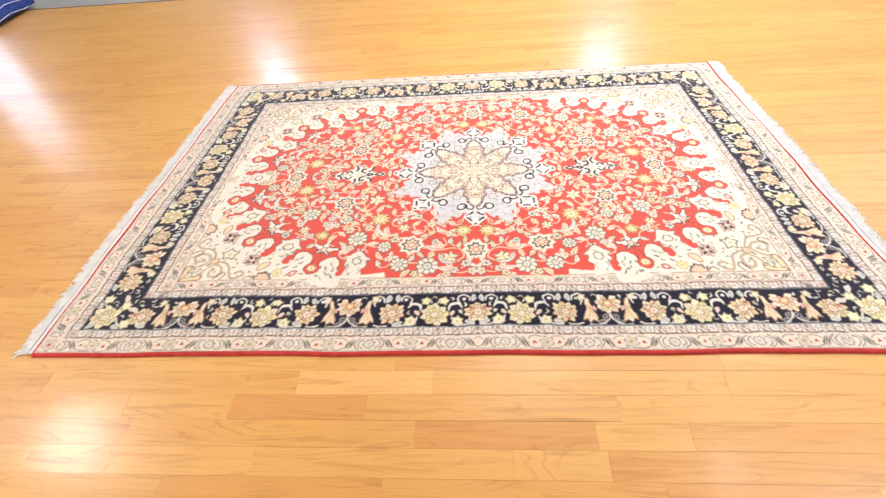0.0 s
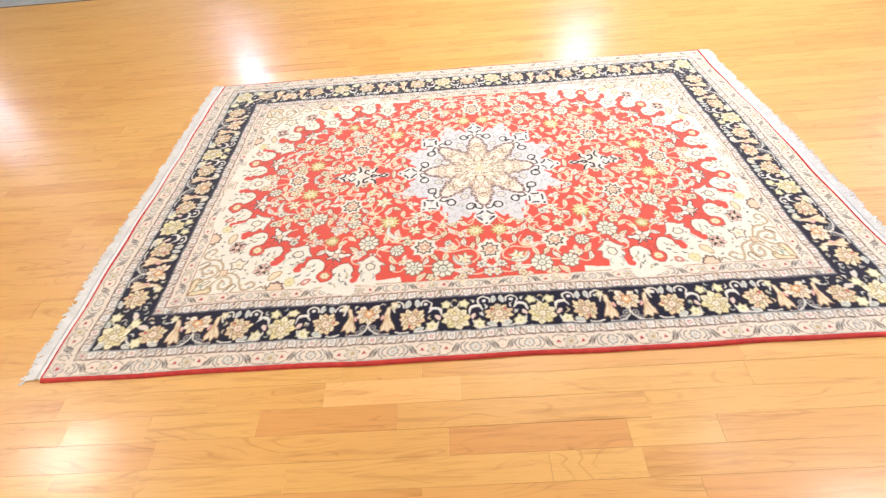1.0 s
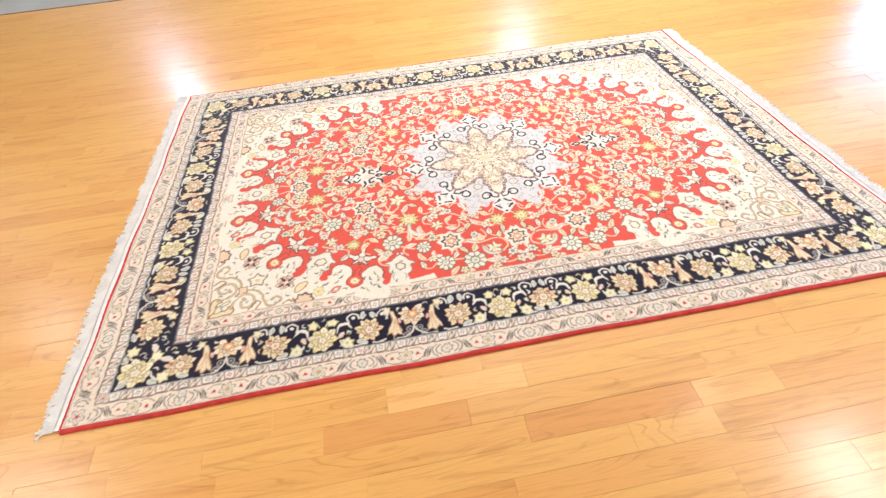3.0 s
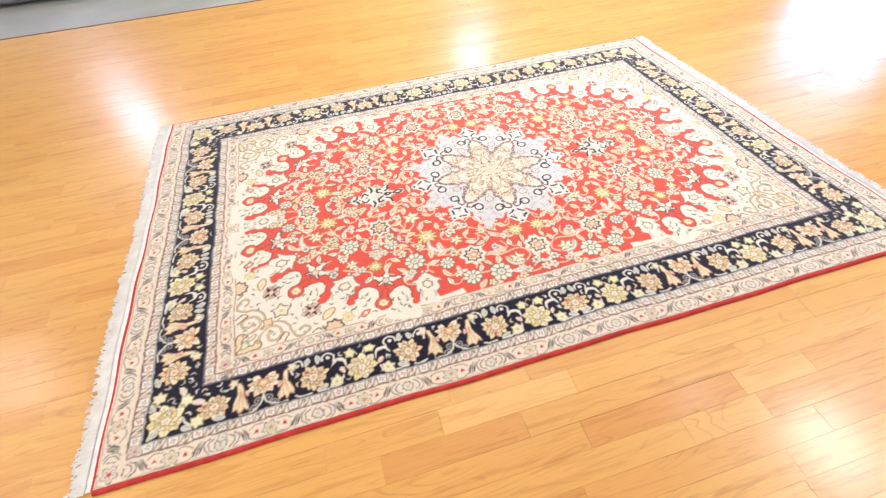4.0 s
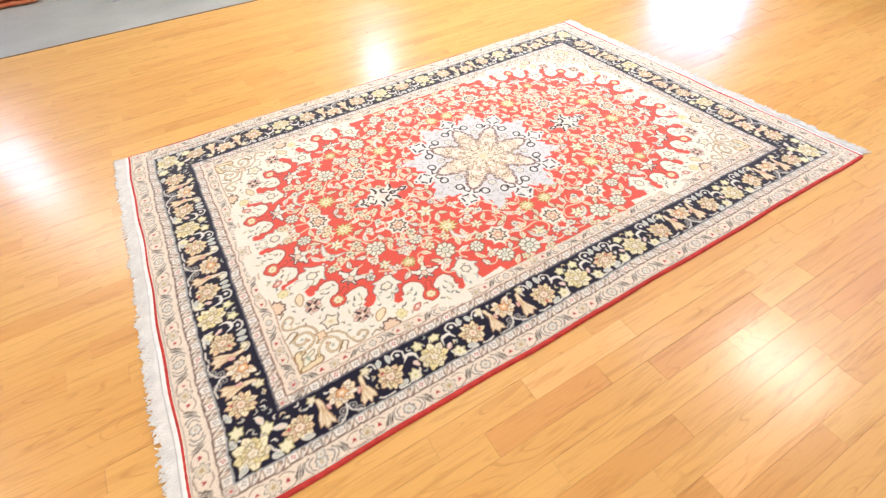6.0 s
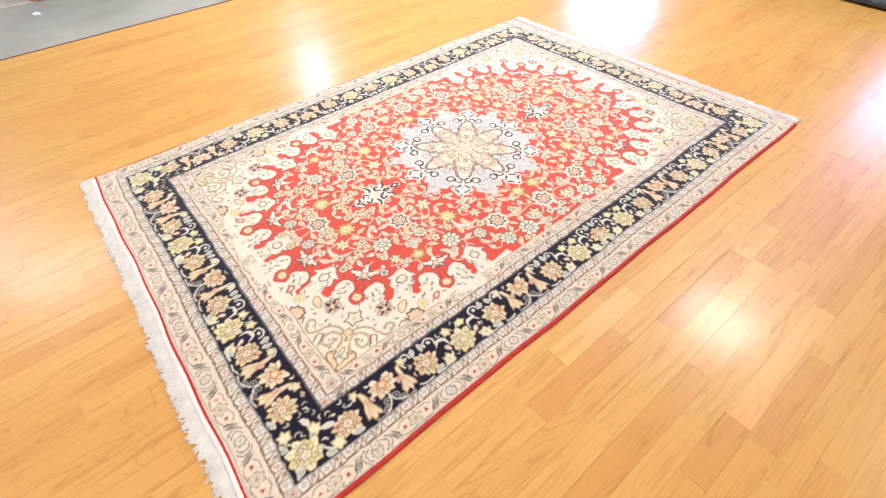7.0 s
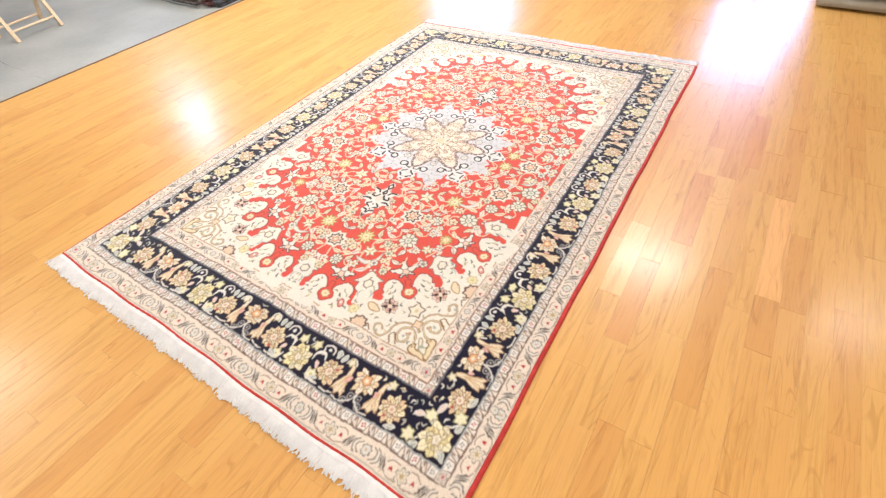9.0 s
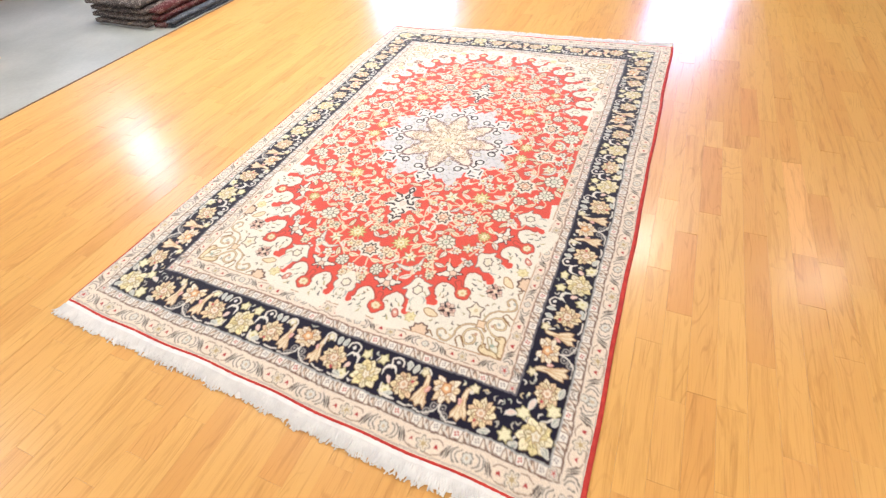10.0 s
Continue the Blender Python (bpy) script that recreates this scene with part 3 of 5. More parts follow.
def main_border(to, mid, pitch, kinds, ang):
    """Great blossoms (Y), rosettes (R) and horned palmettes (P) in turn along one arm."""
    for i, kind in enumerate(kinds):
        a = i * pitch
        if kind == "R":
            # stems hook round the rosette, with a white bead and a grey leaf inside each hook
            for s in (-1, 1):
                line([to(a + s * 0.062, mid - 0.020), to(a + s * 0.070, mid - 0.050), to(a + s * 0.052, mid - 0.064), to(a + s * 0.034, mid - 0.056), to(a + s * 0.030, mid - 0.040)], 0.0058, VINE_PALE)
                disc(*to(a + s * 0.049, mid - 0.046), 0.0065, (0.82, 0.80, 0.76))
                line([to(a + s * 0.058, mid + 0.064), to(a + s * 0.036, mid + 0.070), to(a + s * 0.010, mid + 0.068)], 0.0052, VINE_PALE)
                leaf(*to(a + s * 0.014, mid - 0.066), 0.030, 0.022, ang + (0.9 if s > 0 else 2.2) - math.pi / 2 + s * 0.5, LEAF_GREY, (0.70, 0.70, 0.64), (0.74, 0.74, 0.68))
            round_rosette(*to(a, mid + 0.014), 0.043, 0.2 + i)
        elif kind == "Y":
            for s in (-1, 1):
                line([to(a + s * 0.010, mid - 0.030), to(a + s * 0.022, mid - 0.050), to(a + s * 0.032, mid - 0.040)], 0.0045, VINE_PALE)
                toothed(*to(a + s * 0.033, mid - 0.040), 0.020, 5, 0.4 + ang, (0.82, 0.78, 0.50), (0.45, 0.40, 0.20), 0.34, 0.003)
                toothed(*to(a + s * 0.082, mid + 0.052), 0.024, 6, 0.9 + ang, (0.83, 0.79, 0.56), (0.45, 0.40, 0.20), 0.36, 0.003)
                disc(*to(a + s * 0.082, mid + 0.052), 0.006, (0.62, 0.56, 0.26))
                # a pink bud under a white curved leaf
                line([to(a + s * 0.050, mid + 0.010), to(a + s * 0.056, mid - 0.020), to(a + s * 0.082, mid - 0.026), to(a + s * 0.098, mid - 0.004)], 0.0110, (0.82, 0.79, 0.72), True)
                leaf(*to(a + s * 0.070, mid + 0.006), 0.028, 0.022, ang + s * 0.6, (0.78, 0.55, 0.48), None, (0.84, 0.76, 0.66))
                leaf(*to(a + s * 0.112, mid + 0.054), 0.032, 0.024, ang - s * 1.3, LEAF_GREY, (0.70, 0.70, 0.64), (0.74, 0.74, 0.68))
                line([to(a + s * 0.060, mid + 0.036), to(a + s * 0.070, mid + 0.066), to(a + s * 0.100, mid + 0.068)], 0.0048, VINE_PALE)
            great_blossom(*to(a, mid + 0.024), 0.047, 0.2 + ang)
        else:
            for s in (-1, 1):
                # cornucopia leaf: a thin tip by the inner edge, feathered mouth by the outer one
                horn = [(s * 0.100, -0.060), (s * 0.076, -0.036), (s * 0.074, -0.002), (s * 0.088, 0.030), (s * 0.092, 0.052), (s * 0.078, 0.046), (s * 0.070, 0.064), (s * 0.058, 0.050), (s * 0.044, 0.060), (s * 0.044, 0.040), (s * 0.054, 0.018), (s * 0.058, -0.014), (s * 0.064, -0.042)]
                shape([to(a + u, mid + v) for u, v in horn], (0.84, 0.72, 0.50), False, (0.38, 0.22, 0.12), 0.0028)
                for q in (0.048, 0.060, 0.074, 0.084):
                    line([to(a + s * 0.066, mid - 0.014), to(a + s * (0.062 + (q - 0.062) * 0.4), mid + 0.016), to(a + s * q, mid + 0.046)], 0.0026, (0.62, 0.40, 0.22))
                leaf(*to(a + s * 0.052, mid - 0.010), 0.024, 0.018, ang + s * 0.3, (0.72, 0.34, 0.30), None, (0.82, 0.62, 0.54))
                toothed(*to(a + s * 0.088, mid - 0.050), 0.017, 5, ang + s, (0.82, 0.76, 0.54), (0.42, 0.36, 0.20), 0.34, 0.003)
                # dark swirls between the mouths
                for u, v in ((0.016, 0.040), (0.030, 0.062)):
                    disc(*to(a + s * u, mid + v), 0.0125, (0.36, 0.34, 0.32))
                    disc(*to(a + s * u, mid + v), 0.0085, NAVY)
                    disc(*to(a + s * u, mid + v), 0.0040, (0.42, 0.40, 0.37))
                line([to(a, mid + 0.024), to(a + s * 0.008, mid + 0.050), to(a + s * 0.040, mid + 0.071), to(a + s * 0.070, mid + 0.070)], 0.0046, VINE_PALE)
            x, y = to(a, mid - 0.020)
            petals(x, y, 0.048, 9, ang, ((0.86, 0.80, 0.64), (0.84, 0.70, 0.46)), (0.34, 0.19, 0.10), 2, 5.2)
            toothed(x, y, 0.021, 5, ang, (0.80, 0.46, 0.22), (0.42, 0.16, 0.08), 0.3, 0.003)
            disc(x, y, 0.007, (0.86, 0.78, 0.60))


main_border(lambda a, o: (a, o), 0.8335, 0.1525, "RYRPRYRP", math.pi / 2)
main_border(lambda a, o: (o, a), 1.327, 0.1360, "PRYRP", 0.0)
for x, y in ((1.212, 0.848), (1.341, 0.676)):
    round_rosette(x, y, 0.043, 0.5)
    disc(x - 0.05, y - 0.05, 0.006, WHITE)
# corner blossom with buds and grey leaves round it
cx, cy = 1.348, 0.852
for pts in (((-0.045, 0.0), (-0.062, 0.03), (-0.10, 0.045)), ((0.0, -0.045), (0.03, -0.062), (0.045, -0.10)), ((-0.03, -0.03), (-0.07, -0.045), (-0.105, -0.03)), ((-0.03, -0.03), (-0.045, -0.07), (-0.03, -0.105))):
    line([(cx + u, cy + v) for u, v in pts], 0.0055, VINE_PALE)
great_blossom(cx, cy, 0.052, 0.8)
for u, v, r in ((-0.055, -0.055, 0.022), (0.030, -0.088, 0.025), (-0.088, 0.030, 0.025)):
    toothed(cx + u, cy + v, r, 6, 0.4, (0.83, 0.79, 0.54), (0.45, 0.40, 0.20), 0.35, 0.003)
for u, v, a, c in ((-0.035, -0.105, 1.9, (0.80, 0.60, 0.50)), (-0.105, -0.035, -0.3, (0.80, 0.60, 0.50)), (0.022, 0.026, 0.8, LEAF_GREY), (-0.045, 0.036, 2.6, LEAF_GREY), (0.036, -0.045, -1.0, LEAF_GREY), (-0.135, 0.036, 2.9, LEAF_GREY), (0.036, -0.135, -1.3, LEAF_GREY)):
    leaf(cx + u, cy + v, 0.034, 0.024, a, c, (0.72, 0.70, 0.64), WHITE)
frame_line(DXH - 0.001, DYH - 0.001, 0.004, INK)

rs = random.Random(21)


# ---- field: red ground with its hooked, dripping outline ----
# each drop: centre, direction; its hooks stand at both sides
DROPS = [(1.102, 0.166, 0.12), (0.940, 0.452, 0.76), (0.645, 0.614, 1.28)]
VASES = [(1.058, 0.0, 0.0), (0.994, 0.288, 0.42), (0.772, 0.503, 1.02), (0.474, 0.590, 1.45)]
BODY = [(-0.02, -0.02), (1.10, -0.02), (1.10, 0.045)]
for x, y, a in DROPS:
    BODY += place([(-0.004, -0.132), (0.004, -0.112), (-0.02, 0.0), (0.004, 0.112), (-0.004, 0.132)], x, y, a)
BODY += [(0.430, 0.655), (0.352, 0.645), (0.345, FLY), (-0.02, FLY)]
shape(BODY, RED, False)
RIM_RED, RIM_DARK = (0.36, 0.07, 0.05), (0.24, 0.17, 0.15)
for x, y, a in DROPS:
    for s in (-1, 1):
        # a cream lobe swells into the red beside the drop's neck
        lobe = [(0.075, 0.020), (0.034, 0.030), (0.010, 0.024), (-0.030, 0.017), (-0.060, 0.030), (-0.078, 0.056), (-0.070, 0.084), (-0.046, 0.100), (-0.022, 0.098), (-0.014, 0.112), (0.010, 0.120), (0.030, 0.140), (0.075, 0.130)]
        lobe = place([(u, s * v) for u, v in lobe], x, y, a)
        shape(lobe, CREAM, True)
        line(lobe[2:11], 0.0050, RIM_RED)
        for k, (u, v, w) in enumerate(((-0.050, 0.060, 0.5), (-0.025, 0.050, 0.2), (-0.035, 0.078, 0.9), (0.0, 0.060, 0.3), (0.012, 0.092, 1.2), (0.030, 0.056, 0.6))):
            px, py = place([(u, s * v)], x, y, a)[0]
            line([(px, py)] + place([(u + 0.012, s * (v + 0.004)), (u + 0.018, s * (v + 0.014))], x, y, a), 0.0060, ((0.26, 0.29, 0.23), (0.14, 0.13, 0.12), (0.50, 0.44, 0.24))[k % 3], True)
        # the hook's round red end
        shape(place([(-0.030, s * 0.118), (-0.014, s * 0.106), (0.002, s * 0.102), (0.012, s * 0.114), (0.006, s * 0.130), (-0.014, s * 0.140), (-0.04, s * 0.140)], x, y, a), RED, True)
    shape(place([(-0.060, 0.010), (-0.030, 0.010), (-0.014, 0.026), (0.008, 0.030), (0.024, 0.018), (0.036, 0.0), (0.024, -0.018), (0.008, -0.030), (-0.014, -0.026), (-0.030, -0.010), (-0.060, -0.010)], x, y, a), RED, True, RIM_RED, 0.0035)
    toothed(x, y, 0.020, 7, a, (0.84, 0.74, 0.48), (0.50, 0.22, 0.10), 0.22, 0.003)
    disc(x, y, 0.006, (0.66, 0.50, 0.28))
for x, y, a in VASES:
    vase = [(0.085, 0.040), (0.030, 0.030), (0.012, 0.046), (-0.016, 0.040), (-0.024, 0.058), (-0.040, 0.034), (-0.056, 0.020), (-0.068, 0.008)]
    o = vase + [(u, -v) for u, v in vase[::-1]]
    shape(place(o, x, y, a), CREAM, False)
    line(place(o[1:-1], x, y, a), 0.0035, RIM_DARK)
    toothed(x - 0.010 * math.cos(a), y - 0.010 * math.sin(a), 0.021, 6, a, (0.83, 0.78, 0.62), (0.18, 0.13, 0.12), 0.2, 0.0042)
    for s in (-1, 1):
        px, py = place([(-0.076, s * 0.009)], x, y, a)[0]
        disc(px, py, 0.0085, RIM_RED)
        disc(px, py, 0.0055, WHITE)
        line(place([(0.020, s * 0.014), (0.040, s * 0.026), (0.060, s * 0.020)], x, y, a), 0.0050, LEAF_GREY, True)
ground = (canvas[..., 0] > 0.4) & (canvas[..., 1] < 0.12)


def cross_palmette(x, y, a):
    """White petals with broken ink rims that stand inward of each drop."""
    for b, l, w in ((math.pi, 0.062, 1.0), (1.9, 0.066, 0.9), (-1.9, 0.066, 0.9), (0.9, 0.040, 0.8), (-0.9, 0.040, 0.8), (0.0, 0.030, 0.7)):
        o = [(0, 0.05 * w), (0.35, 0.26 * w), (0.62, 0.12 * w), (0.80, 0.16 * w), (1, 0), (0.80, -0.16 * w), (0.62, -0.12 * w), (0.35, -0.26 * w), (0, -0.05 * w)]
        shape(place(o, x, y, a + b, l), (0.83, 0.79, 0.69), False, INK, 0.0034)
    toothed(x, y, 0.017, 5, a, (0.82, 0.62, 0.48), (0.20, 0.12, 0.10), 0.25, 0.003)


for x, y, a in DROPS:
    cross_palmette(x - 0.105 * math.cos(a), y - 0.105 * math.sin(a), a)

# ---- field: flowers and scrolls of the cream corners ----
keep_band = canvas.copy()
# pale arabesques with thin tan rims fill the corner on both sides of its diagonal
TANRIM, AMBER = (0.27, 0.145, 0.055), (0.83, 0.70, 0.45)


def both(points):
    """Points, and the same points mirrored over the corner's diagonal."""
    yield points
    yield [(FLX - (FLY - v), FLY - (FLX - u)) for u, v in points]


for q in both([(1.154, 0.672), (1.154, 0.612), (1.142, 0.590), (1.122, 0.594), (1.116, 0.608), (1.130, 0.614), (1.134, 0.634), (1.122, 0.644)]):
    shape(q, AMBER, True, TANRIM, 0.0045)
for q in both([(1.128, 0.600), (1.096, 0.590), (1.070, 0.560), (1.080, 0.530), (1.112, 0.522), (1.134, 0.540), (1.128, 0.562), (1.106, 0.566), (1.096, 0.552)]):
    line(q, 0.0092, TANRIM)
    line(q, 0.0036, AMBER)
for q in both([(1.068, 0.588), (1.052, 0.560), (1.060, 0.520), (1.085, 0.494), (1.120, 0.488), (1.146, 0.470), (1.140, 0.440), (1.120, 0.428), (1.106, 0.446), (1.118, 0.462)]):
    line(q, 0.0075, TANRIM)
    line(q, 0.0026, (0.80, 0.64, 0.40))
for q in both([(1.152, 0.512), (1.126, 0.500), (1.112, 0.512), (1.130, 0.524), (1.148, 0.540)]):
    line(q, 0.0050, TANRIM)
for q in both([(1.148, 0.420), (1.132, 0.400), (1.146, 0.384), (1.136, 0.360)]):
    line(q, 0.0050, TANRIM)
# corner palmette, buds and beads
shape([(1.140, 0.658), (1.112, 0.650), (1.118, 0.636), (1.092, 0.622), (1.088, 0.606), (1.104, 0.610), (1.118, 0.624), (1.132, 0.630)], (0.80, 0.78, 0.64), True, (0.40, 0.30, 0.16), 0.0040)
disc(1.116, 0.634, 0.0075, (0.36, 0.44, 0.36))
toothed(1.046, 0.566, 0.022, 4, 0.8, (0.82, 0.62, 0.42), TANRIM, 0.4, 0.003)
for q in both([(1.108, 0.546), (1.122, 0.478), (1.134, 0.446), (1.090, 0.560)]):
    for (u, v), c in zip(q, (LEAF_GREY, (0.72, 0.58, 0.36), LEAF_GREY, (0.56, 0.34, 0.24))):
        disc(u, v, 0.0070, c, 0.7, 0.8)
# scattered flowers of the cream ground
toothed(0.999, 0.527, 0.036, 5, 0.9, (0.84, 0.78, 0.60), (0.20, 0.13, 0.10), 0.42, 0.0045)
disc(0.999, 0.527, 0.008, (0.70, 0.58, 0.36))
for x, y in ((0.895, 0.563), (1.027, 0.427)):
    petals(x, y, 0.034, 8, 0.3, ((0.80, 0.52, 0.42), (0.82, 0.64, 0.50)), (0.16, 0.08, 0.07), 2)
    for k in range(4):
        leaf(x, y, 0.036, 0.012, 0.6 + 1.57 * k, INK, None)
    disc(x, y, 0.009, (0.84, 0.66, 0.50))
for x, y, a in ((0.837, 0.600, 0.5), (1.061, 0.372, 1.1)):
    shape(place([(-0.026, -0.010), (0.0, -0.017), (0.024, -0.004), (0.030, 0.012), (0.004, 0.014), (-0.020, 0.006)], x, y, a), (0.83, 0.70, 0.46), True, (0.42, 0.24, 0.12), 0.0036)
for x, y in ((0.776, 0.637), (1.104, 0.311)):
    toothed(x, y, 0.024, 7, 0.3, (0.82, 0.74, 0.42), (0.55, 0.47, 0.22), 0.3, 0.003)
    disc(x, y, 0.007, (0.66, 0.56, 0.28))
for x, y in ((0.712, 0.642), (1.106, 0.248)):
    shape(place([(-0.018, 0), (-0.004, 0.012), (0.016, 0.008), (0.018, -0.006), (0, -0.012)], x, y, 0.6), (0.74, 0.36, 0.28), True, (0.44, 0.08, 0.06), 0.0035)
    disc(x, y, 0.006, CREAM)
for x, y in ((0.828, 0.668), (1.148, 0.366)):
    toothed(x, y, 0.036, 9, 0.4, (0.80, 0.60, 0.42), (0.16, 0.09, 0.07), 0.24, 0.006)
# nothing grows past the field's edge
j0, i0 = np.searchsorted(GY, FLY - 0.001), np.searchsorted(GX, FLX - 0.001)
canvas[j0:], canvas[:, i0:] = keep_band[j0:], keep_band[:, i0:]

# ---- field: vines, leaves and flowers on the red ----
VINE = (0.83, 0.63, 0.44)
VINES = [
    [(0.0, 0.37), (0.07, 0.44), (0.16, 0.42), (0.24, 0.48), (0.34, 0.47), (0.42, 0.42), (0.40, 0.33)],
    [(0.24, 0.48), (0.17, 0.53), (0.08, 0.52), (0.05, 0.57), (0.11, 0.60), (0.14, 0.555)],
    [(0.0, 0.63), (0.06, 0.655), (0.12, 0.64), (0.19, 0.60), (0.29, 0.60), (0.36, 0.56)],
    [(0.0, 0.56), (0.03, 0.60), (0.06, 0.63)],
    [(0.42, 0.20), (0.47, 0.27), (0.57, 0.21), (0.62, 0.28), (0.60, 0.37), (0.69, 0.43), (0.76, 0.41)],
    [(0.60, 0.37), (0.50, 0.38), (0.485, 0.45), (0.42, 0.50), (0.36, 0.51)],
    [(0.62, 0.28), (0.71, 0.29), (0.80, 0.26), (0.86, 0.16), (0.97, 0.19)],
    [(0.57, 0.21), (0.55, 0.13), (0.64, 0.14), (0.72, 0.08), (0.80, 0.10), (0.88, 0.02), (0.96, 0.03)],
    [(0.72, 0.08), (0.70, 0.0), (0.66, 0.0)],
    [(0.33, 0.22), (0.28, 0.30), (0.20, 0.36), (0.11, 0.43)],
    [(0.40, 0.33), (0.47, 0.29), (0.51, 0.14), (0.46, 0.07), (0.42, 0.10)],
    [(0.75, 0.35), (0.71, 0.29), (0.76, 0.20), (0.80, 0.10)],
    [(0.86, 0.16), (0.92, 0.09), (1.0, 0.05)],
    [(0.80, 0.26), (0.88, 0.30), (0.92, 0.28)],
]
for v in VINES:
    line(v, 0.0060, VINE)
taken = [(x - 0.105 * math.cos(a), y - 0.105 * math.sin(a), 0.045) for x, y, a in DROPS]


def toothed_white(x, y, r, t):
    """A white flower with sharp teeth, an inked zigzag and a peach heart."""
    toothed(x, y, r * 1.12, 8, t, (0.83, 0.79, 0.68), (0.55, 0.20, 0.14), 0.26, 0.0026)
    toothed(x, y, r * 0.70, 8, t, (0.82, 0.66, 0.50), (0.045, 0.03, 0.03), 0.34, 0.0052)
    toothed(x, y, r * 0.34, 5, t, (0.80, 0.50, 0.34), (0.42, 0.18, 0.12), 0.3, 0.003)
    disc(x, y, r * 0.10, CREAM)


def spiky_gold(x, y, r, t):
    """A yellow flower of many thin rays with olive between them."""
    toothed(x, y, r, 11, t, (0.82, 0.72, 0.36), (0.34, 0.26, 0.08), 0.42, 0.0030)
    toothed(x, y, r * 0.55, 6, t, (0.84, 0.79, 0.52), (0.48, 0.38, 0.14), 0.3, 0.0028)
    disc(x, y, r * 0.16, (0.66, 0.48, 0.22))


def ring_daisy(x, y, r, t):
    """A cream daisy, petals parted by ink, round a grey ring."""
    toothed(x, y, r * 1.06, 9, t, (0.83, 0.79, 0.66), (0.16, 0.14, 0.09), 0.18, 0.0036)
    for q in range(9):
        b = t + math.pi / 9 + q * math.tau / 9
        line([(x + math.cos(b) * r * 0.45, y + math.sin(b) * r * 0.45), (x + math.cos(b) * r * 0.86, y + math.sin(b) * r * 0.86)], 0.0034, (0.14, 0.13, 0.09))
    disc(x, y, r * 0.42, (0.16, 0.15, 0.12))
    disc(x, y, r * 0.32, (0.78, 0.76, 0.64))
    disc(x, y, r * 0.14, (0.40, 0.50, 0.36))


def plain_star(x, y, r, t):
    """A cream six-rayed star with short ink ticks."""
    toothed(x, y, r, 6, t, (0.84, 0.79, 0.60), (0.36, 0.24, 0.12), 0.48, 0.0028)
    for q in range(3):
        b = t + 0.52 + q * 2.09
        line([(x + math.cos(b) * r * 0.2, y + math.sin(b) * r * 0.2), (x + math.cos(b) * r * 0.6, y + math.sin(b) * r * 0.6)], 0.0042, (0.10, 0.09, 0.06), True)
    disc(x, y, r * 0.2, GOLD)


FLOWERS = (toothed_white, spiky_gold, ring_daisy, plain_star)
for x, y, r, k in ((0.0, 0.530, 0.056, 0), (0.262, 0.497, 0.054, 0), (0.582, 0.215, 0.052, 0), (0.860, 0.0, 0.052, 0), (0.720, 0.288, 0.042, 2), (0.487, 0.450, 0.042, 2), (0.192, 0.616, 0.044, 2),
                   (0.785, 0.108, 0.042, 1), (0.410, 0.331, 0.044, 1), (0.050, 0.416, 0.038, 1), (0.843, 0.178, 0.034, 3), (0.104, 0.572, 0.036, 3), (0.440, 0.200, 0.042, 3), (0.302, 0.608, 0.036, 2),
                   (0.373, 0.505, 0.030, 2), (0.725, 0.390, 0.030, 3), (0.300, 0.395, 0.030, 3), (0.560, 0.330, 0.030, 2), (0.640, 0.430, 0.030, 1), (0.950, 0.080, 0.028, 2)):
    FLOWERS[k](x, y, r, rs.uniform(0, 1))
    taken.append((x, y, r * 0.9))


def sprig(x, y, a, petal, heart):
    """A small blossom with a ragged outline, two leaflets and a bit of stem."""
    for s in (-1, 1):
        b = a + s * 2.2
        leaf(x + 0.008 * math.cos(b), y + 0.008 * math.sin(b), 0.032, 0.022, b + 0.5 * s, petal, None, None)
    line([(x, y), (x - 0.022 * math.cos(a), y - 0.022 * math.sin(a)), (x - 0.038 * math.cos(a + 0.7), y - 0.038 * math.sin(a + 0.7))], 0.004, VINE)
    r = rs.uniform(0.016, 0.021)
    n = rs.choice((5, 6, 7))
    bloom(x, y, r * 1.20, n, a, (0.15, 0.06, 0.04), 0.4)
    bloom(x, y, r, n, a, petal, 0.45)
    bloom(x, y, r * 0.5, n, a + 0.4, heart, 0.4)
    disc(x + 0.003, y, r * 0.16, (0.25, 0.14, 0.09))


for x, y in ((0.325, 0.220), (0.283, 0.296), (0.110, 0.434), (0.066, 0.400), (0.244, 0.320), (0.186, 0.376), (0.508, 0.133), (0.644, 0.146), (0.595, 0.367), (0.640, 0.363), (0.690, 0.430),
             (0.816, 0.260), (0.909, 0.296), (0.752, 0.353), (0.346, 0.572), (0.970, 0.030), (0.935, 0.100), (1.010, 0.045), (0.040, 0.605), (0.800, 0.085), (0.690, 0.050)):
    if any(math.hypot(x - u, y - v) < w + 0.016 for u, v, w in taken):
        continue
    sprig(x, y, rs.uniform(0, 6.28), rs.choice((STRAW, WHITE, CREAM)), rs.choice((GOLD, TAN, SAGE)))
    taken.append((x, y, 0.023))
# crescent-shaped leaves
for x, y, a, f in ((0.384, 0.412, 0.9, 1), (0.882, 0.206, 0.6, -1), (0.122, 0.586, 1.0, 1)):
    pts = place([(-0.06, 0.03), (-0.04, -0.008), (0, -0.024), (0.04, -0.008), (0.06, 0.03), (0.03, 0.004), (0, -0.004), (-0.03, 0.004)], x, y, a + math.pi / 2, 1.0 if x > 0.2 else 0.7)
    shape(pts, WHITE, True, SAGE, 0.0025)


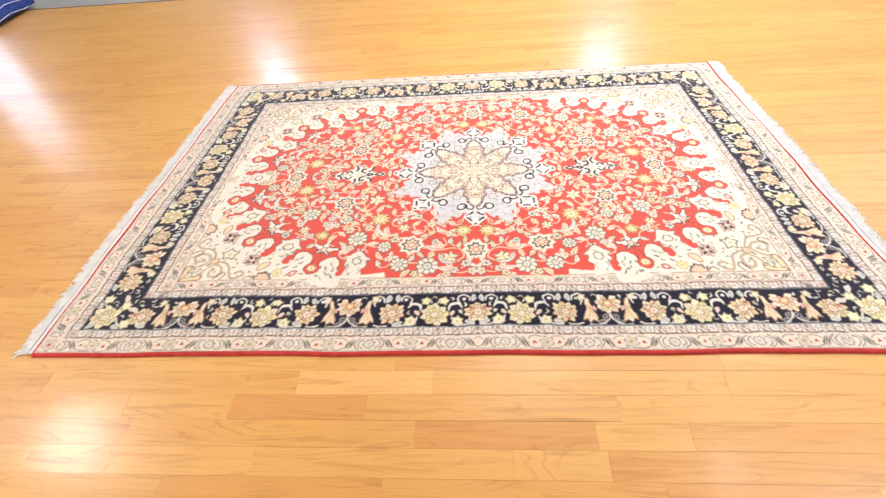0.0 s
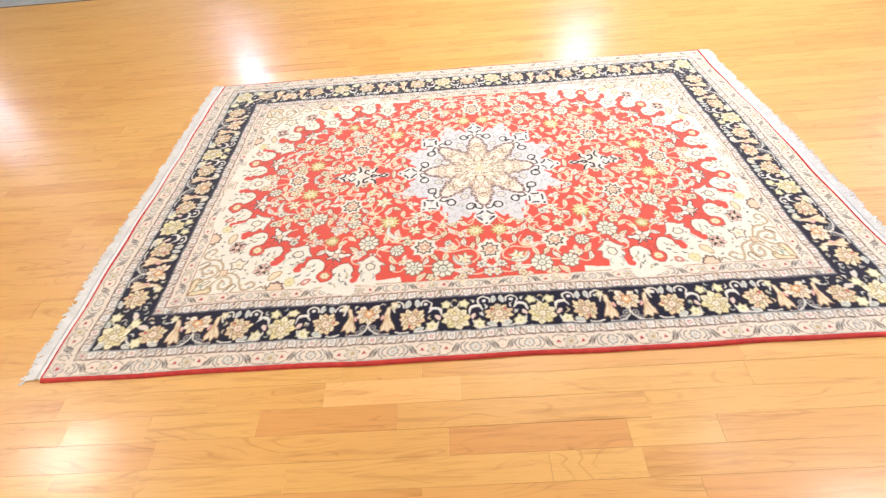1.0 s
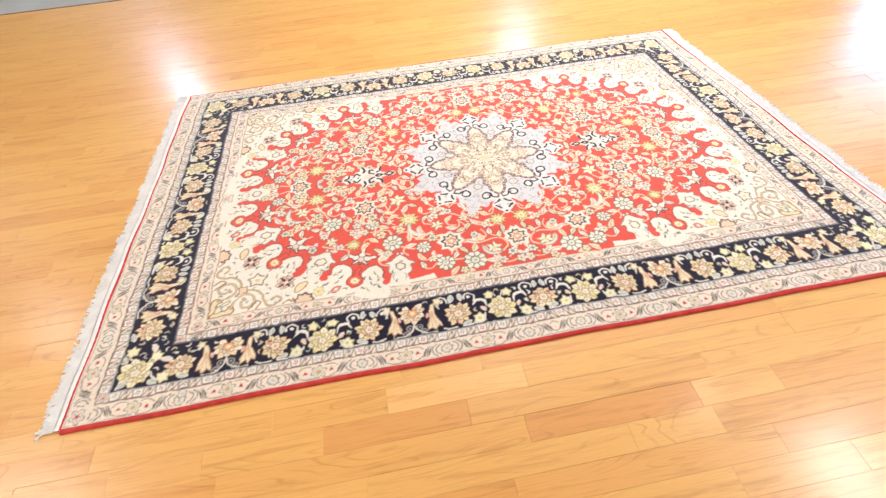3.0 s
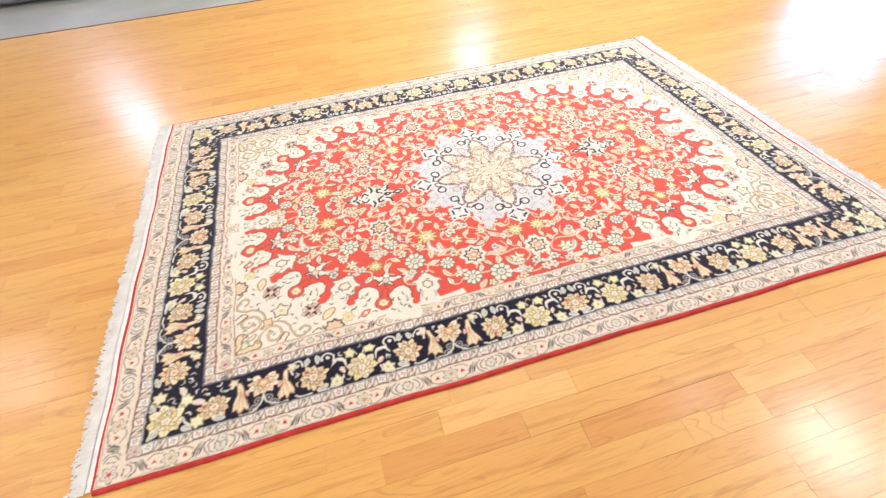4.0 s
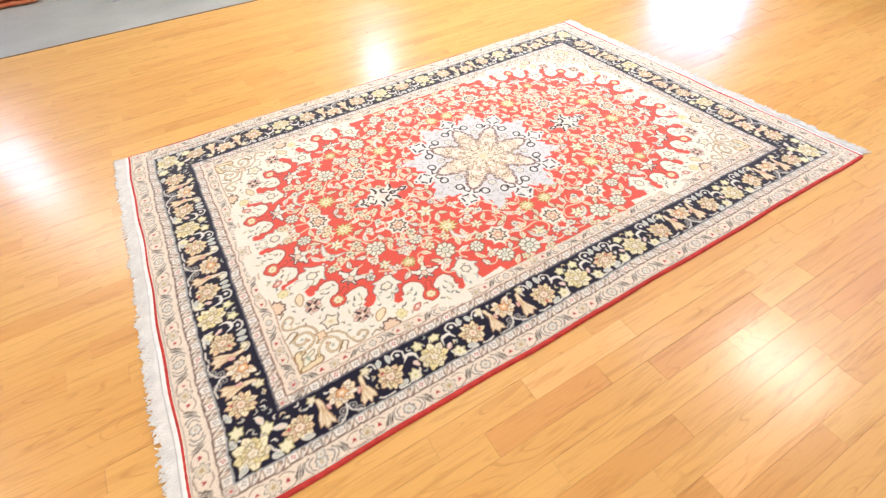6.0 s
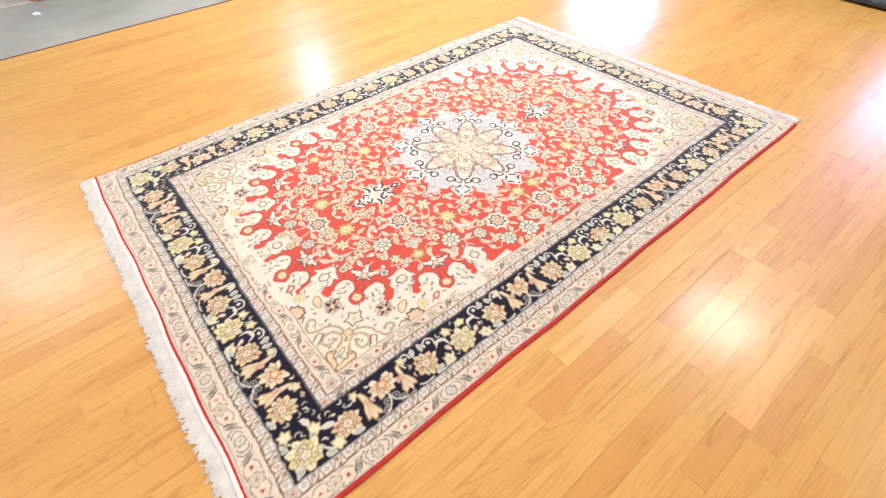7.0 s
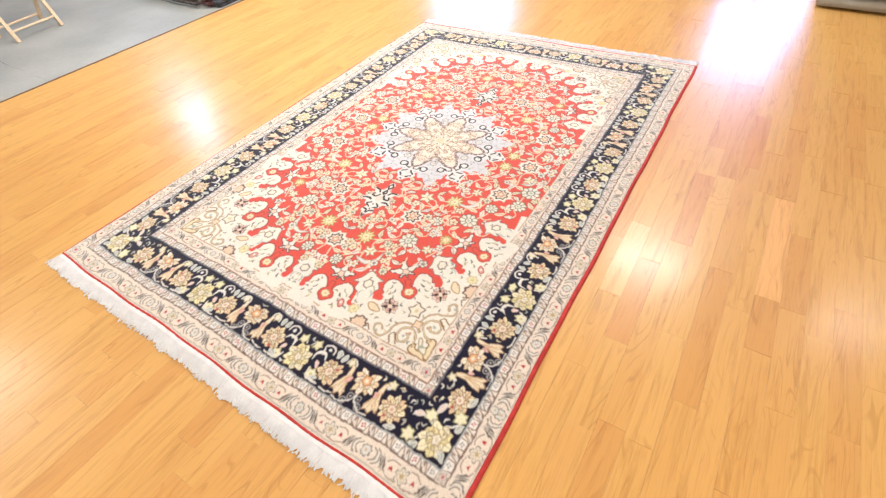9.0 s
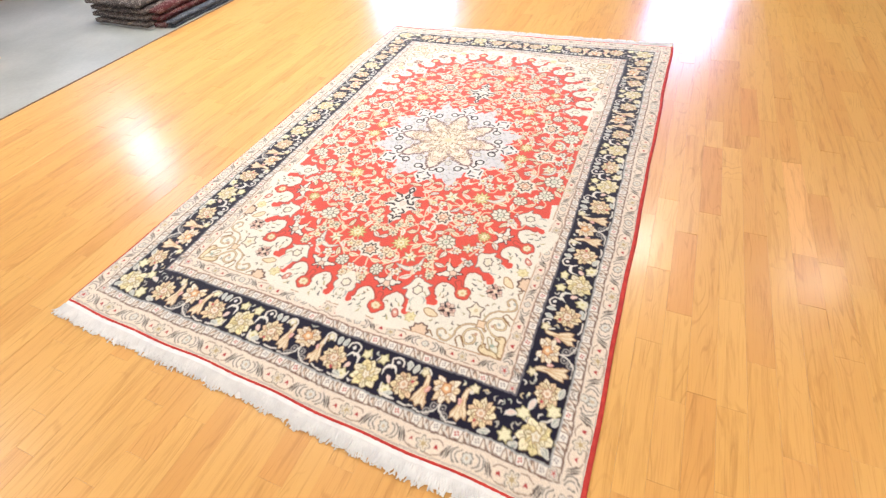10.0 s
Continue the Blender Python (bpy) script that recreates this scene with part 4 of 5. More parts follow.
def on_red(x, y):
    """Red ground, away from the medallion and the cream corners."""
    i, j = np.searchsorted(GX, x), np.searchsorted(GY, y)
    c = canvas[j, i]
    return c[0] > 0.5 and c[1] < 0.12


def red_around(x, y, r):
    """Whether the ground stays clear of the cream edge for r metres round a spot."""
    for k in range(10):
        u, v = x + r * math.cos(k * 0.628), y + r * math.sin(k * 0.628)
        if v < FLY - 0.004 and not ground[np.searchsorted(GY, v), np.searchsorted(GX, u)]:
            return False
    return True


for k in range(5000):
    x, y = rs.uniform(0.0, 1.06), rs.uniform(0.0, 0.66)
    if math.hypot(x, y) < 0.35 or (x > 0.42 and x < 0.70 and y < 0.07) or not on_red(x, y) or not red_around(x, y, 0.026):
        continue
    if any(math.hypot(x - u, y - v) < w + 0.021 for u, v, w in taken):
        continue
    kind = rs.random()
    a = rs.uniform(0, 6.28)
    col = rs.choice((STRAW, WHITE, (0.82, 0.73, 0.52), CREAM))
    if kind < 0.72:
        leaf(x - 0.022 * math.cos(a), y - 0.022 * math.sin(a), 0.046, 0.030, a, col, (0.22, 0.07, 0.05) if kind < 0.36 else None, (0.50, 0.30, 0.16))
        line([(x - 0.02 * math.cos(a), y - 0.02 * math.sin(a)), (x - 0.035 * math.cos(a + 0.6), y - 0.035 * math.sin(a + 0.6)), (x - 0.05 * math.cos(a + 1.2), y - 0.05 * math.sin(a + 1.2))], 0.005, VINE)
    else:
        sprig(x, y, a, col, rs.choice((TAN, GOLD, SAGE)))
    taken.append((x, y, 0.013))



def cleared(test, x, y, r):
    """Whether the ground colour passes the test all round a spot."""
    for k in range(9):
        q = r if k else 0.0
        i, j = np.searchsorted(GX, x + q * math.cos(k * 0.785)), np.searchsorted(GY, y + q * math.sin(k * 0.785))
        if not test(canvas[min(j, canvas.shape[0] - 1), min(i, canvas.shape[1] - 1)]):
            return False
    return True


def hook(x, y, a, s, w, colour, alpha=1.0):
    line([(x, y), (x + s * math.cos(a), y + s * math.sin(a)), (x + 1.6 * s * math.cos(a + 0.7), y + 1.6 * s * math.sin(a + 0.7))], w, colour, True, alpha)


# small curled leaves fill the empty navy of the border
for k in range(2600):
    if rs.random() < 0.5:
        x, y = rs.uniform(0, DXH - 0.012), rs.uniform(IYH + 0.012, DYH - 0.012)
    else:
        x, y = rs.uniform(IXH + 0.012, DXH - 0.012), rs.uniform(0, DYH - 0.012)
    if cleared(lambda c: c[0] < 0.06 and c[2] < 0.05, x, y, 0.013):
        a = rs.uniform(0, 6.28)
        hook(x - 0.008 * math.cos(a), y - 0.008 * math.sin(a), a, 0.012, 0.0050, rs.choice((VINE_PALE, (0.50, 0.47, 0.40), (0.42, 0.45, 0.40), (0.66, 0.54, 0.34))))
        if rs.random() < 0.5:
            disc(x, y, 0.0055, rs.choice((WHITE, STRAW, (0.55, 0.57, 0.50))), 0.8, a)
# grey and brown hooks on the cream ground
for k in range(1100):
    x, y = rs.uniform(0.34, FLX - 0.012), rs.uniform(0, FLY - 0.012)
    if cleared(lambda c: c[0] > 0.70 and c[1] > 0.66 and c[2] > 0.55, x, y, 0.010):
        hook(x, y, rs.uniform(0, 6.28), 0.010, 0.0052, rs.choice(((0.16, 0.18, 0.14), (0.15, 0.12, 0.10), (0.30, 0.19, 0.11), (0.40, 0.36, 0.22))), 0.9)

# ---- pendants ----
tip = [(0.425, 0.0), (0.440, 0.016), (0.470, 0.014), (0.492, 0.026), (0.486, 0.072), (0.520, 0.052), (0.548, 0.060), (0.580, 0.088), (0.590, 0.050), (0.612, 0.040), (0.622, 0.024), (0.652, 0.034), (0.668, 0.016), (0.705, 0.0)]
shape(tip + [(u, -0.03) for u, v in tip[::-1]], (0.83, 0.80, 0.72), False)
line(tip, 0.0032, (0.50, 0.16, 0.12))
for pts, w in ((((0.436, 0.0), (0.456, 0.010), (0.478, 0.002)), 0.008), (((0.492, 0.060), (0.498, 0.036), (0.512, 0.026)), 0.009), (((0.486, 0.0), (0.506, 0.010), (0.520, 0.0)), 0.009), (((0.528, 0.012), (0.548, 0.022), (0.548, 0.046), (0.530, 0.042)), 0.010),
               (((0.576, 0.074), (0.568, 0.050), (0.574, 0.032)), 0.009), (((0.590, 0.014), (0.606, 0.030), (0.622, 0.012)), 0.008), (((0.640, 0.026), (0.644, 0.008), (0.660, 0.004)), 0.008), (((0.672, 0.006), (0.690, 0.0)), 0.006)):
    line(pts, w, INK)
disc(0.556, 0.0, 0.016, (0.82, 0.66, 0.56))
disc(0.556, 0.0, 0.008, WHITE)
for u in (0.508, 0.600, 0.632):
    disc(u, 0.0, 0.005, BROWN)

# ---- medallion: eight-pointed, pale on red ----
def star_outline(r0, r1, turn, lobes=8):
    out = []
    w = math.tau / lobes
    for k in range(lobes):
        a = turn + k * w
        for e, q in ((-0.5, r1), (-0.40, r0 * 0.80), (-0.30, r0 * 0.78), (-0.22, r0 * 0.87), (-0.13, r0 * 0.86), (-0.08, r0 * 0.94), (0.0, r0), (0.08, r0 * 0.94), (0.13, r0 * 0.86), (0.22, r0 * 0.87), (0.30, r0 * 0.78), (0.40, r0 * 0.80)):
            out.append((q * math.cos(a + e * w), q * math.sin(a + e * w)))
    return out


W8 = math.tau / 8
shape(star_outline(0.395, 0.285, W8 / 2), PALE, True, None)
for k in range(8):
    a = W8 * (k + 0.5)
    for d, e in ((0.345, 0.0), (0.305, 0.10), (0.305, -0.10), (0.275, 0.24), (0.275, -0.24), (0.265, 0.0)):
        x, y = d * math.cos(a + e), d * math.sin(a + e)
        for s in (-1, 1):
            line([(x, y), (x + 0.010 * math.cos(a + s), y + 0.010 * math.sin(a + s)), (x + 0.019 * math.cos(a + 1.6 * s), y + 0.019 * math.sin(a + 1.6 * s))], 0.0042, (0.48, 0.52, 0.56), True)
        disc(x, y, 0.006, (0.62, 0.58, 0.50))
    bx, by = 0.212 * math.cos(a), 0.212 * math.sin(a)
    bloom(bx, by, 0.022, 6, a, (0.30, 0.27, 0.24), 0.25)
    bloom(bx, by, 0.017, 6, a, WHITE, 0.25)
    disc(bx, by, 0.006, (0.62, 0.60, 0.55))
    c = W8 * k
    line(place([(0.118, 0.0), (0.140, 0.010), (0.150, 0.0), (0.140, -0.010), (0.118, 0.0)], 0, 0, a), 0.0050, (0.20, 0.13, 0.12))
    # inked knots on white: two curled rings and a broken diamond
    shape(place([(0.225, 0.0), (0.232, 0.066), (0.262, 0.088), (0.288, 0.066), (0.298, 0.030), (0.330, 0.052), (0.362, 0.026), (0.392, 0.0), (0.362, -0.026), (0.330, -0.052), (0.298, -0.030), (0.288, -0.066), (0.262, -0.088), (0.232, -0.066)], 0, 0, c), (0.82, 0.80, 0.76), True, None)
    for s in (-1, 1):
        ring = [(0.284, 0.012 * s), (0.276, 0.034 * s), (0.258, 0.038 * s), (0.243, 0.052 * s), (0.247, 0.072 * s), (0.264, 0.079 * s), (0.279, 0.068 * s), (0.276, 0.050 * s), (0.262, 0.044 * s)]
        line(place(ring, 0, 0, c), 0.0078, INK)
        line(place([(0.300, 0.010 * s), (0.314, 0.022 * s), (0.320, 0.034 * s)], 0, 0, c), 0.0085, INK)
        line(place([(0.336, 0.034 * s), (0.346, 0.022 * s), (0.356, 0.014 * s)], 0, 0, c), 0.0085, INK)
        line(place([(0.262, 0.006 * s), (0.280, 0.010 * s)], 0, 0, c), 0.007, BROWN)
    disc(0.376 * math.cos(c), 0.376 * math.sin(c), 0.0065, INK)
    disc(0.328 * math.cos(c), 0.328 * math.sin(c), 0.007, (0.80, 0.70, 0.60))
# inner cream star with brown scrolled rim
pts = []
for k in range(8):
    a = W8 * k
    for r, e in ((0.118, -0.5), (0.150, -0.43), (0.160, -0.33), (0.188, -0.34), (0.204, -0.22), (0.232, -0.17), (0.262, 0.0), (0.232, 0.17), (0.204, 0.22), (0.188, 0.34), (0.160, 0.33), (0.150, 0.43)):
        pts.append((r * math.cos(a + e * W8), r * math.sin(a + e * W8)))
shape(pts, (0.88, 0.77, 0.64), True, (0.22, 0.14, 0.13), 0.0125)
q = spline(pts + [pts[0]])
for i in range(0, len(q), 4):
    disc(q[i][0] * (1 + 0.006 * (i % 8 - 2)), q[i][1], 0.0042, (0.66, 0.52, 0.46))
shape([(0.70 * x, 0.70 * y) for x, y in pts], (0.89, 0.81, 0.67), True, (0.46, 0.33, 0.22), 0.0030)
shape([(0.42 * x, 0.42 * y) for x, y in pts], (0.90, 0.84, 0.70), True, (0.52, 0.40, 0.24), 0.003)
for k in range(16):
    a = W8 * k / 2
    line([(0.02 * math.cos(a), 0.02 * math.sin(a)), (0.06 * math.cos(a + 0.15), 0.06 * math.sin(a + 0.15)), (0.10 * math.cos(a), 0.10 * math.sin(a))], 0.0032, (0.50, 0.36, 0.20))
    line([(0.085 * math.cos(a), 0.085 * math.sin(a)), (0.105 * math.cos(a + 0.12), 0.105 * math.sin(a + 0.12)), (0.125 * math.cos(a + 0.05), 0.125 * math.sin(a + 0.05))], 0.003, (0.35, 0.22, 0.15))
    starlet(0.118 * math.cos(a), 0.118 * math.sin(a), 0.013, a, WHITE, TAN, 5)
for k in range(8):
    a = W8 * k
    bloom(0.182 * math.cos(a), 0.182 * math.sin(a), 0.026, 5, a, (0.36, 0.22, 0.15), 0.45)
    bloom(0.182 * math.cos(a), 0.182 * math.sin(a), 0.021, 5, a, (0.86, 0.76, 0.60), 0.45)
    disc(0.182 * math.cos(a), 0.182 * math.sin(a), 0.006, ROSE)
    for s in (-1, 1):
        line(place([(0.150, 0.022 * s), (0.170, 0.036 * s), (0.196, 0.030 * s), (0.215, 0.012 * s)], 0, 0, a), 0.0032, (0.48, 0.32, 0.20))
disc(0, 0, 0.018, (0.80, 0.66, 0.42))
# fine scrollwork: brown inside the star, blue-grey on the pale points
for k in range(420):
    a, r = rs.uniform(-0.1, 1.67), 0.37 * math.sqrt(rs.uniform(0.002, 1))
    x, y = r * math.cos(a), r * math.sin(a)
    if r < 0.2:
        hook(x, y, rs.uniform(0, 6.28), 0.008, 0.0050, rs.choice(((0.20, 0.12, 0.09), (0.42, 0.28, 0.16), (0.58, 0.34, 0.22), (0.84, 0.76, 0.58), (0.50, 0.44, 0.26))), 0.85)
    elif cleared(lambda c: min(c) > 0.5 and max(c) - min(c) < 0.2, x, y, 0.008):
        hook(x, y, rs.uniform(0, 6.28), 0.009, 0.0048, rs.choice(((0.42, 0.46, 0.50), (0.34, 0.33, 0.34), (0.62, 0.52, 0.44))), 0.75)

# ---- the rug ----
quarter = canvas[PAD:PAD + QH, PAD:PAD + QW].reshape(NY, SUB, NX, SUB, 3).mean((1, 3))
quarter *= 0.94
half = np.concatenate([quarter[:, ::-1], quarter], 1)
design = np.concatenate([half[::-1], half], 0)
weave = np.random.RandomState(3)


def waver(scale, amount):
    """Smooth uneven drift of the knots, in knots."""
    h, w = design.shape[:2]
    g = weave.normal(0, 1, (h // scale + 3, w // scale + 3))
    b = np.repeat(np.repeat(g, scale, 0), scale, 1)
    k = np.ones(scale) / scale
    b = np.apply_along_axis(lambda q: np.convolve(q, k, "same"), 0, b)
    b = np.apply_along_axis(lambda q: np.convolve(q, k, "same"), 1, b)
    return amount * b[scale:scale + h, scale:scale + w]


JJ, II = np.mgrid[0:2 * NY, 0:2 * NX]
JJ = np.clip(np.rint(JJ + waver(5, 0.45) + waver(18, 0.8)), 0, 2 * NY - 1).astype(int)
II = np.clip(np.rint(II + waver(5, 0.45) + waver(18, 0.8)), 0, 2 * NX - 1).astype(int)
design = design[JJ, II]
design = np.clip(design * (1 + weave.normal(0, 0.05, design.shape[:2] + (1,))), 0, 1)
MX, MY = 2 * NX, 2 * NY
u = (np.arange(MX + 1) / MX * 2 - 1) * HX
v = (np.arange(MY + 1) / MY * 2 - 1) * HY
U, V = np.meshgrid(u, v)


def lay(U, V):
    """From the design to the floor: slightly narrower at one side, gently wavering edges."""
    wav = 0.0022 * np.sin(U * 7.1 + 1.3) + 0.0010 * np.sin(U * 17.0)
    wob = 0.0035 * np.sin(V * 6.3 + 0.4) + 0.002 * np.sin(V * 19.0 + 2)
    y = V - 0.010 + wav * np.abs(V)
    x = U + 0.035 - 0.05 * (U / 1.404) ** 2 + wob * (np.abs(U) / 1.5) ** 2
    return x * (1 - 0.033 * y) - 0.0102 * y, y


RUG_T = 0.009


def pile_height(U, V, tone=None):
    z = RUG_T + 0.0012 * np.sin(U * 4.3 + 1) * np.sin(V * 5.1) + 0.0008 * np.sin(U * 11 - V * 7)
    rim = np.minimum(HX - np.abs(U), HY - np.abs(V))
    z = z - 0.003 * np.clip(1 - rim / 0.012, 0, 1) ** 2
    return z if tone is None else z + (tone - 0.4) * 0.0009


cnt = np.zeros((MY + 1, MX + 1))
colour = np.zeros((MY + 1, MX + 1, 3), np.float32)
for dj in (0, 1):
    for di in (0, 1):
        colour[dj:dj + MY, di:di + MX] += design
        cnt[dj:dj + MY, di:di + MX] += 1
colour /= cnt[..., None]
XW, YW = lay(U, V)
ZW = pile_height(U, V, colour.mean(2))

rug = empty("rug", 0, 0, 0, "red, cream and navy knotted wool rug flat on oak floor", "rug")


def pile_part(name, keep, label):
    """The quads of one zone of the pile as a mesh of their own."""
    J, I = np.nonzero(keep)
    quad = np.stack([J * (MX + 1) + I, J * (MX + 1) + I + 1, (J + 1) * (MX + 1) + I + 1, (J + 1) * (MX + 1) + I], 1)
    used, inv = np.unique(quad, return_inverse=True)
    n, f = len(used), len(quad)
    me = bpy.data.meshes.new(name)
    me.vertices.add(n)
    me.vertices.foreach_set("co", np.stack([XW.ravel()[used], YW.ravel()[used], ZW.ravel()[used]], 1).astype(np.float32).ravel())
    me.loops.add(4 * f)
    me.loops.foreach_set("vertex_index", inv.ravel().astype(np.int32))
    me.polygons.add(f)
    me.polygons.foreach_set("loop_start", np.arange(0, 4 * f, 4, dtype=np.int32))
    me.polygons.foreach_set("use_smooth", np.ones(f, bool))
    me.update(calc_edges=True)
    at = me.color_attributes.new("knot", "FLOAT_COLOR", "POINT")
    at.data.foreach_set("color", np.concatenate([colour.reshape(-1, 3)[used], np.ones((n, 1))], 1).astype(np.float32).ravel())
    me.materials.append(WOOL)
    return link(name, me, rug, label)


CU, CV = (U[:-1, :-1] + U[1:, 1:]) / 2, (V[:-1, :-1] + V[1:, 1:]) / 2
AU, AV = np.abs(CU), np.abs(CV)
in_d, in_i = (AU < DXH) & (AV < DYH), (AU < IXH) & (AV < IYH)
in_f = (AU < FLX) & (AV < FLY)
med = np.hypot(CU, CV) < 0.39
pile_part("outer_guard_border", ~in_d, "pink outer guard border with small flowers")
pile_part("main_border", in_d & ~in_i, "navy main border with gold rosettes")
pile_part("inner_guard_border", in_i & ~in_f, "pink inner guard border")
pile_part("field", in_f & ~med, "red flowered field with cream corners")
pile_part("medallion", med, "pale eight-pointed medallion")


def edge_strip(name, us, vs, w, h, mat, label, out):
    """A corded edge that follows one side of the rug."""
    X, Y = lay(np.array(us), np.array(vs))
    verts, faces = [], []
    ring = 7
    for i, (x, y) in enumerate(zip(X, Y)):
        for k in range(ring):
            a = math.pi * k / (ring - 1)
            d = -math.cos(a) * w / 2
            z = 0.0008 + math.sin(a) * h * (1 + 0.06 * math.sin(i * 1.7))
            verts.append((x + out[0] * d, y + out[1] * d, z))
        if i:
            for k in range(ring - 1):
                p = (i - 1) * ring + k
                faces.append((p, p + 1, p + ring + 1, p + ring))
    me = mesh_from(name, verts, faces, mat)
    me.polygons.foreach_set("use_smooth", np.ones(len(faces), bool))
    return link(name, me, rug, label)


n = 240
line_u = [HX * (2 * i / n - 1) for i in range(n + 1)]
line_v = [HY * (2 * i / n - 1) for i in range(n + 1)]
edge_strip("selvedge", line_u, [-HY - 0.003] * (n + 1), 0.020, 0.0095, RED_WOOL, "corded red wool selvedge", (0, -1))
edge_strip("selvedge", line_u, [HY + 0.001] * (n + 1), 0.006, 0.007, RED_WOOL, "corded red wool selvedge", (0, 1))
edge_strip("end_cord", [-HX - 0.002] * (n + 1), line_v, 0.013, 0.0085, RED_WOOL, "red end cord", (-1, 0))
edge_strip("end_cord", [HX + 0.002] * (n + 1), line_v, 0.013, 0.0085, RED_WOOL, "red end cord", (1, 0))


def fringe(sign, label):
    """A woven cotton band with hundreds of loose twisted tassels in uneven clumps."""
    fr = random.Random(5 + sign)
    verts, faces = [], []
    bv = []
    rows = 260
    for i in range(rows + 1):
        v0 = HY * (2 * i / rows - 1)
        reach = 0.062 + 0.004 * math.sin(i * 0.37) + 0.003 * math.sin(i * 1.3) + fr.uniform(-0.003, 0.003)
        x, y = lay(np.array([sign * HX]), np.array([v0]))
        for k, (d, z) in enumerate(((0.001, 0.0070), (0.02, 0.0065), (0.045, 0.0055), (reach, 0.002))):
            bv.append((float(x[0]) + sign * d, float(y[0]) + 0.0015 * math.sin(i * 2.1 + k), z + fr.uniform(-0.0008, 0.0008)))
    bf = [(i * 4 + k, i * 4 + k + 1, i * 4 + k + 5, i * 4 + k + 4) for i in range(rows) for k in range(3)]
    band = mesh_from("fringe_band", bv, bf, FRINGE)
    link("fringe_band", band, rug, "off-white woven cotton end band")
    count = 620
    clump_a, clump_l = 0.0, 1.0
    for i in range(count):
        if i % fr.randint(4, 9) == 0:
            clump_a, clump_l = fr.gauss(0, 0.20), fr.uniform(0.86, 1.10)
        v0 = HY * (2 * (i + 0.5) / count - 1) + fr.uniform(-0.002, 0.002)
        x, y = lay(np.array([sign * HX]), np.array([v0]))
        x, y = float(x[0]), float(y[0])
        ang = clump_a + fr.gauss(0, 0.12)
        ln = 0.052 * clump_l * fr.uniform(0.9, 1.1)
        w = 0.0034 * fr.uniform(0.8, 1.3)
        px, py, base = x + sign * 0.022, y, len(verts)
        for s in range(5):
            t = s / 4
            a = ang * t + 0.15 * math.sin(i * 2.3 + s)
            qx = px + sign * ln * t * math.cos(a)
            qy = py + ln * t * math.sin(a)
            z = 0.0045 * (1 - t) + 0.0045 + fr.uniform(0, 0.0018)
            ww = w * (1 - 0.3 * t)
            verts += [(qx, qy - ww, z - 0.003), (qx, qy, z + 0.001), (qx, qy + ww, z - 0.003)]
            if s:
                p = base + (s - 1) * 3
                faces += [(p, p + 1, p + 4, p + 3), (p + 1, p + 2, p + 5, p + 4)]
    me = mesh_from("fringe", verts, faces, FRINGE)
    tagged(link("fringe", me, rug, label), kind="stuff")


fringe(-1, "long off-white cotton fringe")
fringe(1, "long off-white cotton fringe")

# ---- things on the concrete aisle ----
def bundle(bm, x0, x1, y0, y1, z0, z1, layers, sag, seed, round_axis="y"):
    """A stack of folded layers, each a soft slab with a rounded fold and an uneven edge."""
    r = random.Random(seed)
    h = (z1 - z0) / layers
    for k in range(layers):
        a, b = z0 + k * h, z0 + (k + 1) * h * 0.99
        dx, dy = r.uniform(-sag, sag), r.uniform(-sag, sag)
        n, m = 10, 6
        grid = {}
        for side, z in ((0, a), (1, b)):
            for i in range(n + 1):
                for j in range(m + 1):
                    u, v = i / n, j / m
                    edge = min(u, 1 - u, v, 1 - v)
                    zz = (a + b) / 2 + (z - (a + b) / 2) * min(1, 0.55 + edge * 12)
                    zz += 0.008 * math.sin(u * 9 + k) * math.sin(v * 7 + k * 2) * (1 if k else 0)
                    grid[side, i, j] = bm.verts.new((x0 + dx + (x1 - x0) * u + 0.006 * math.sin(v * 11 + k), y0 + dy + (y1 - y0) * v + 0.006 * math.sin(u * 13 + k), max(zz, z0)))
        for i in range(n):
            for j in range(m):
                bm.faces.new([grid[1, i, j], grid[1, i + 1, j], grid[1, i + 1, j + 1], grid[1, i, j + 1]])
                bm.faces.new([grid[0, i, j], grid[0, i, j + 1], grid[0, i + 1, j + 1], grid[0, i + 1, j]])
        for i in range(n):
            bm.faces.new([grid[0, i, 0], grid[0, i + 1, 0], grid[1, i + 1, 0], grid[1, i, 0]])
            bm.faces.new([grid[0, i + 1, m], grid[0, i, m], grid[1, i, m], grid[1, i + 1, m]])
        for j in range(m):
            bm.faces.new([grid[0, 0, j + 1], grid[0, 0, j], grid[1, 0, j], grid[1, 0, j + 1]])
            bm.faces.new([grid[0, n, j], grid[0, n, j + 1], grid[1, n, j + 1], grid[1, n, j]])
    for f in bm.faces:
        f.smooth = True


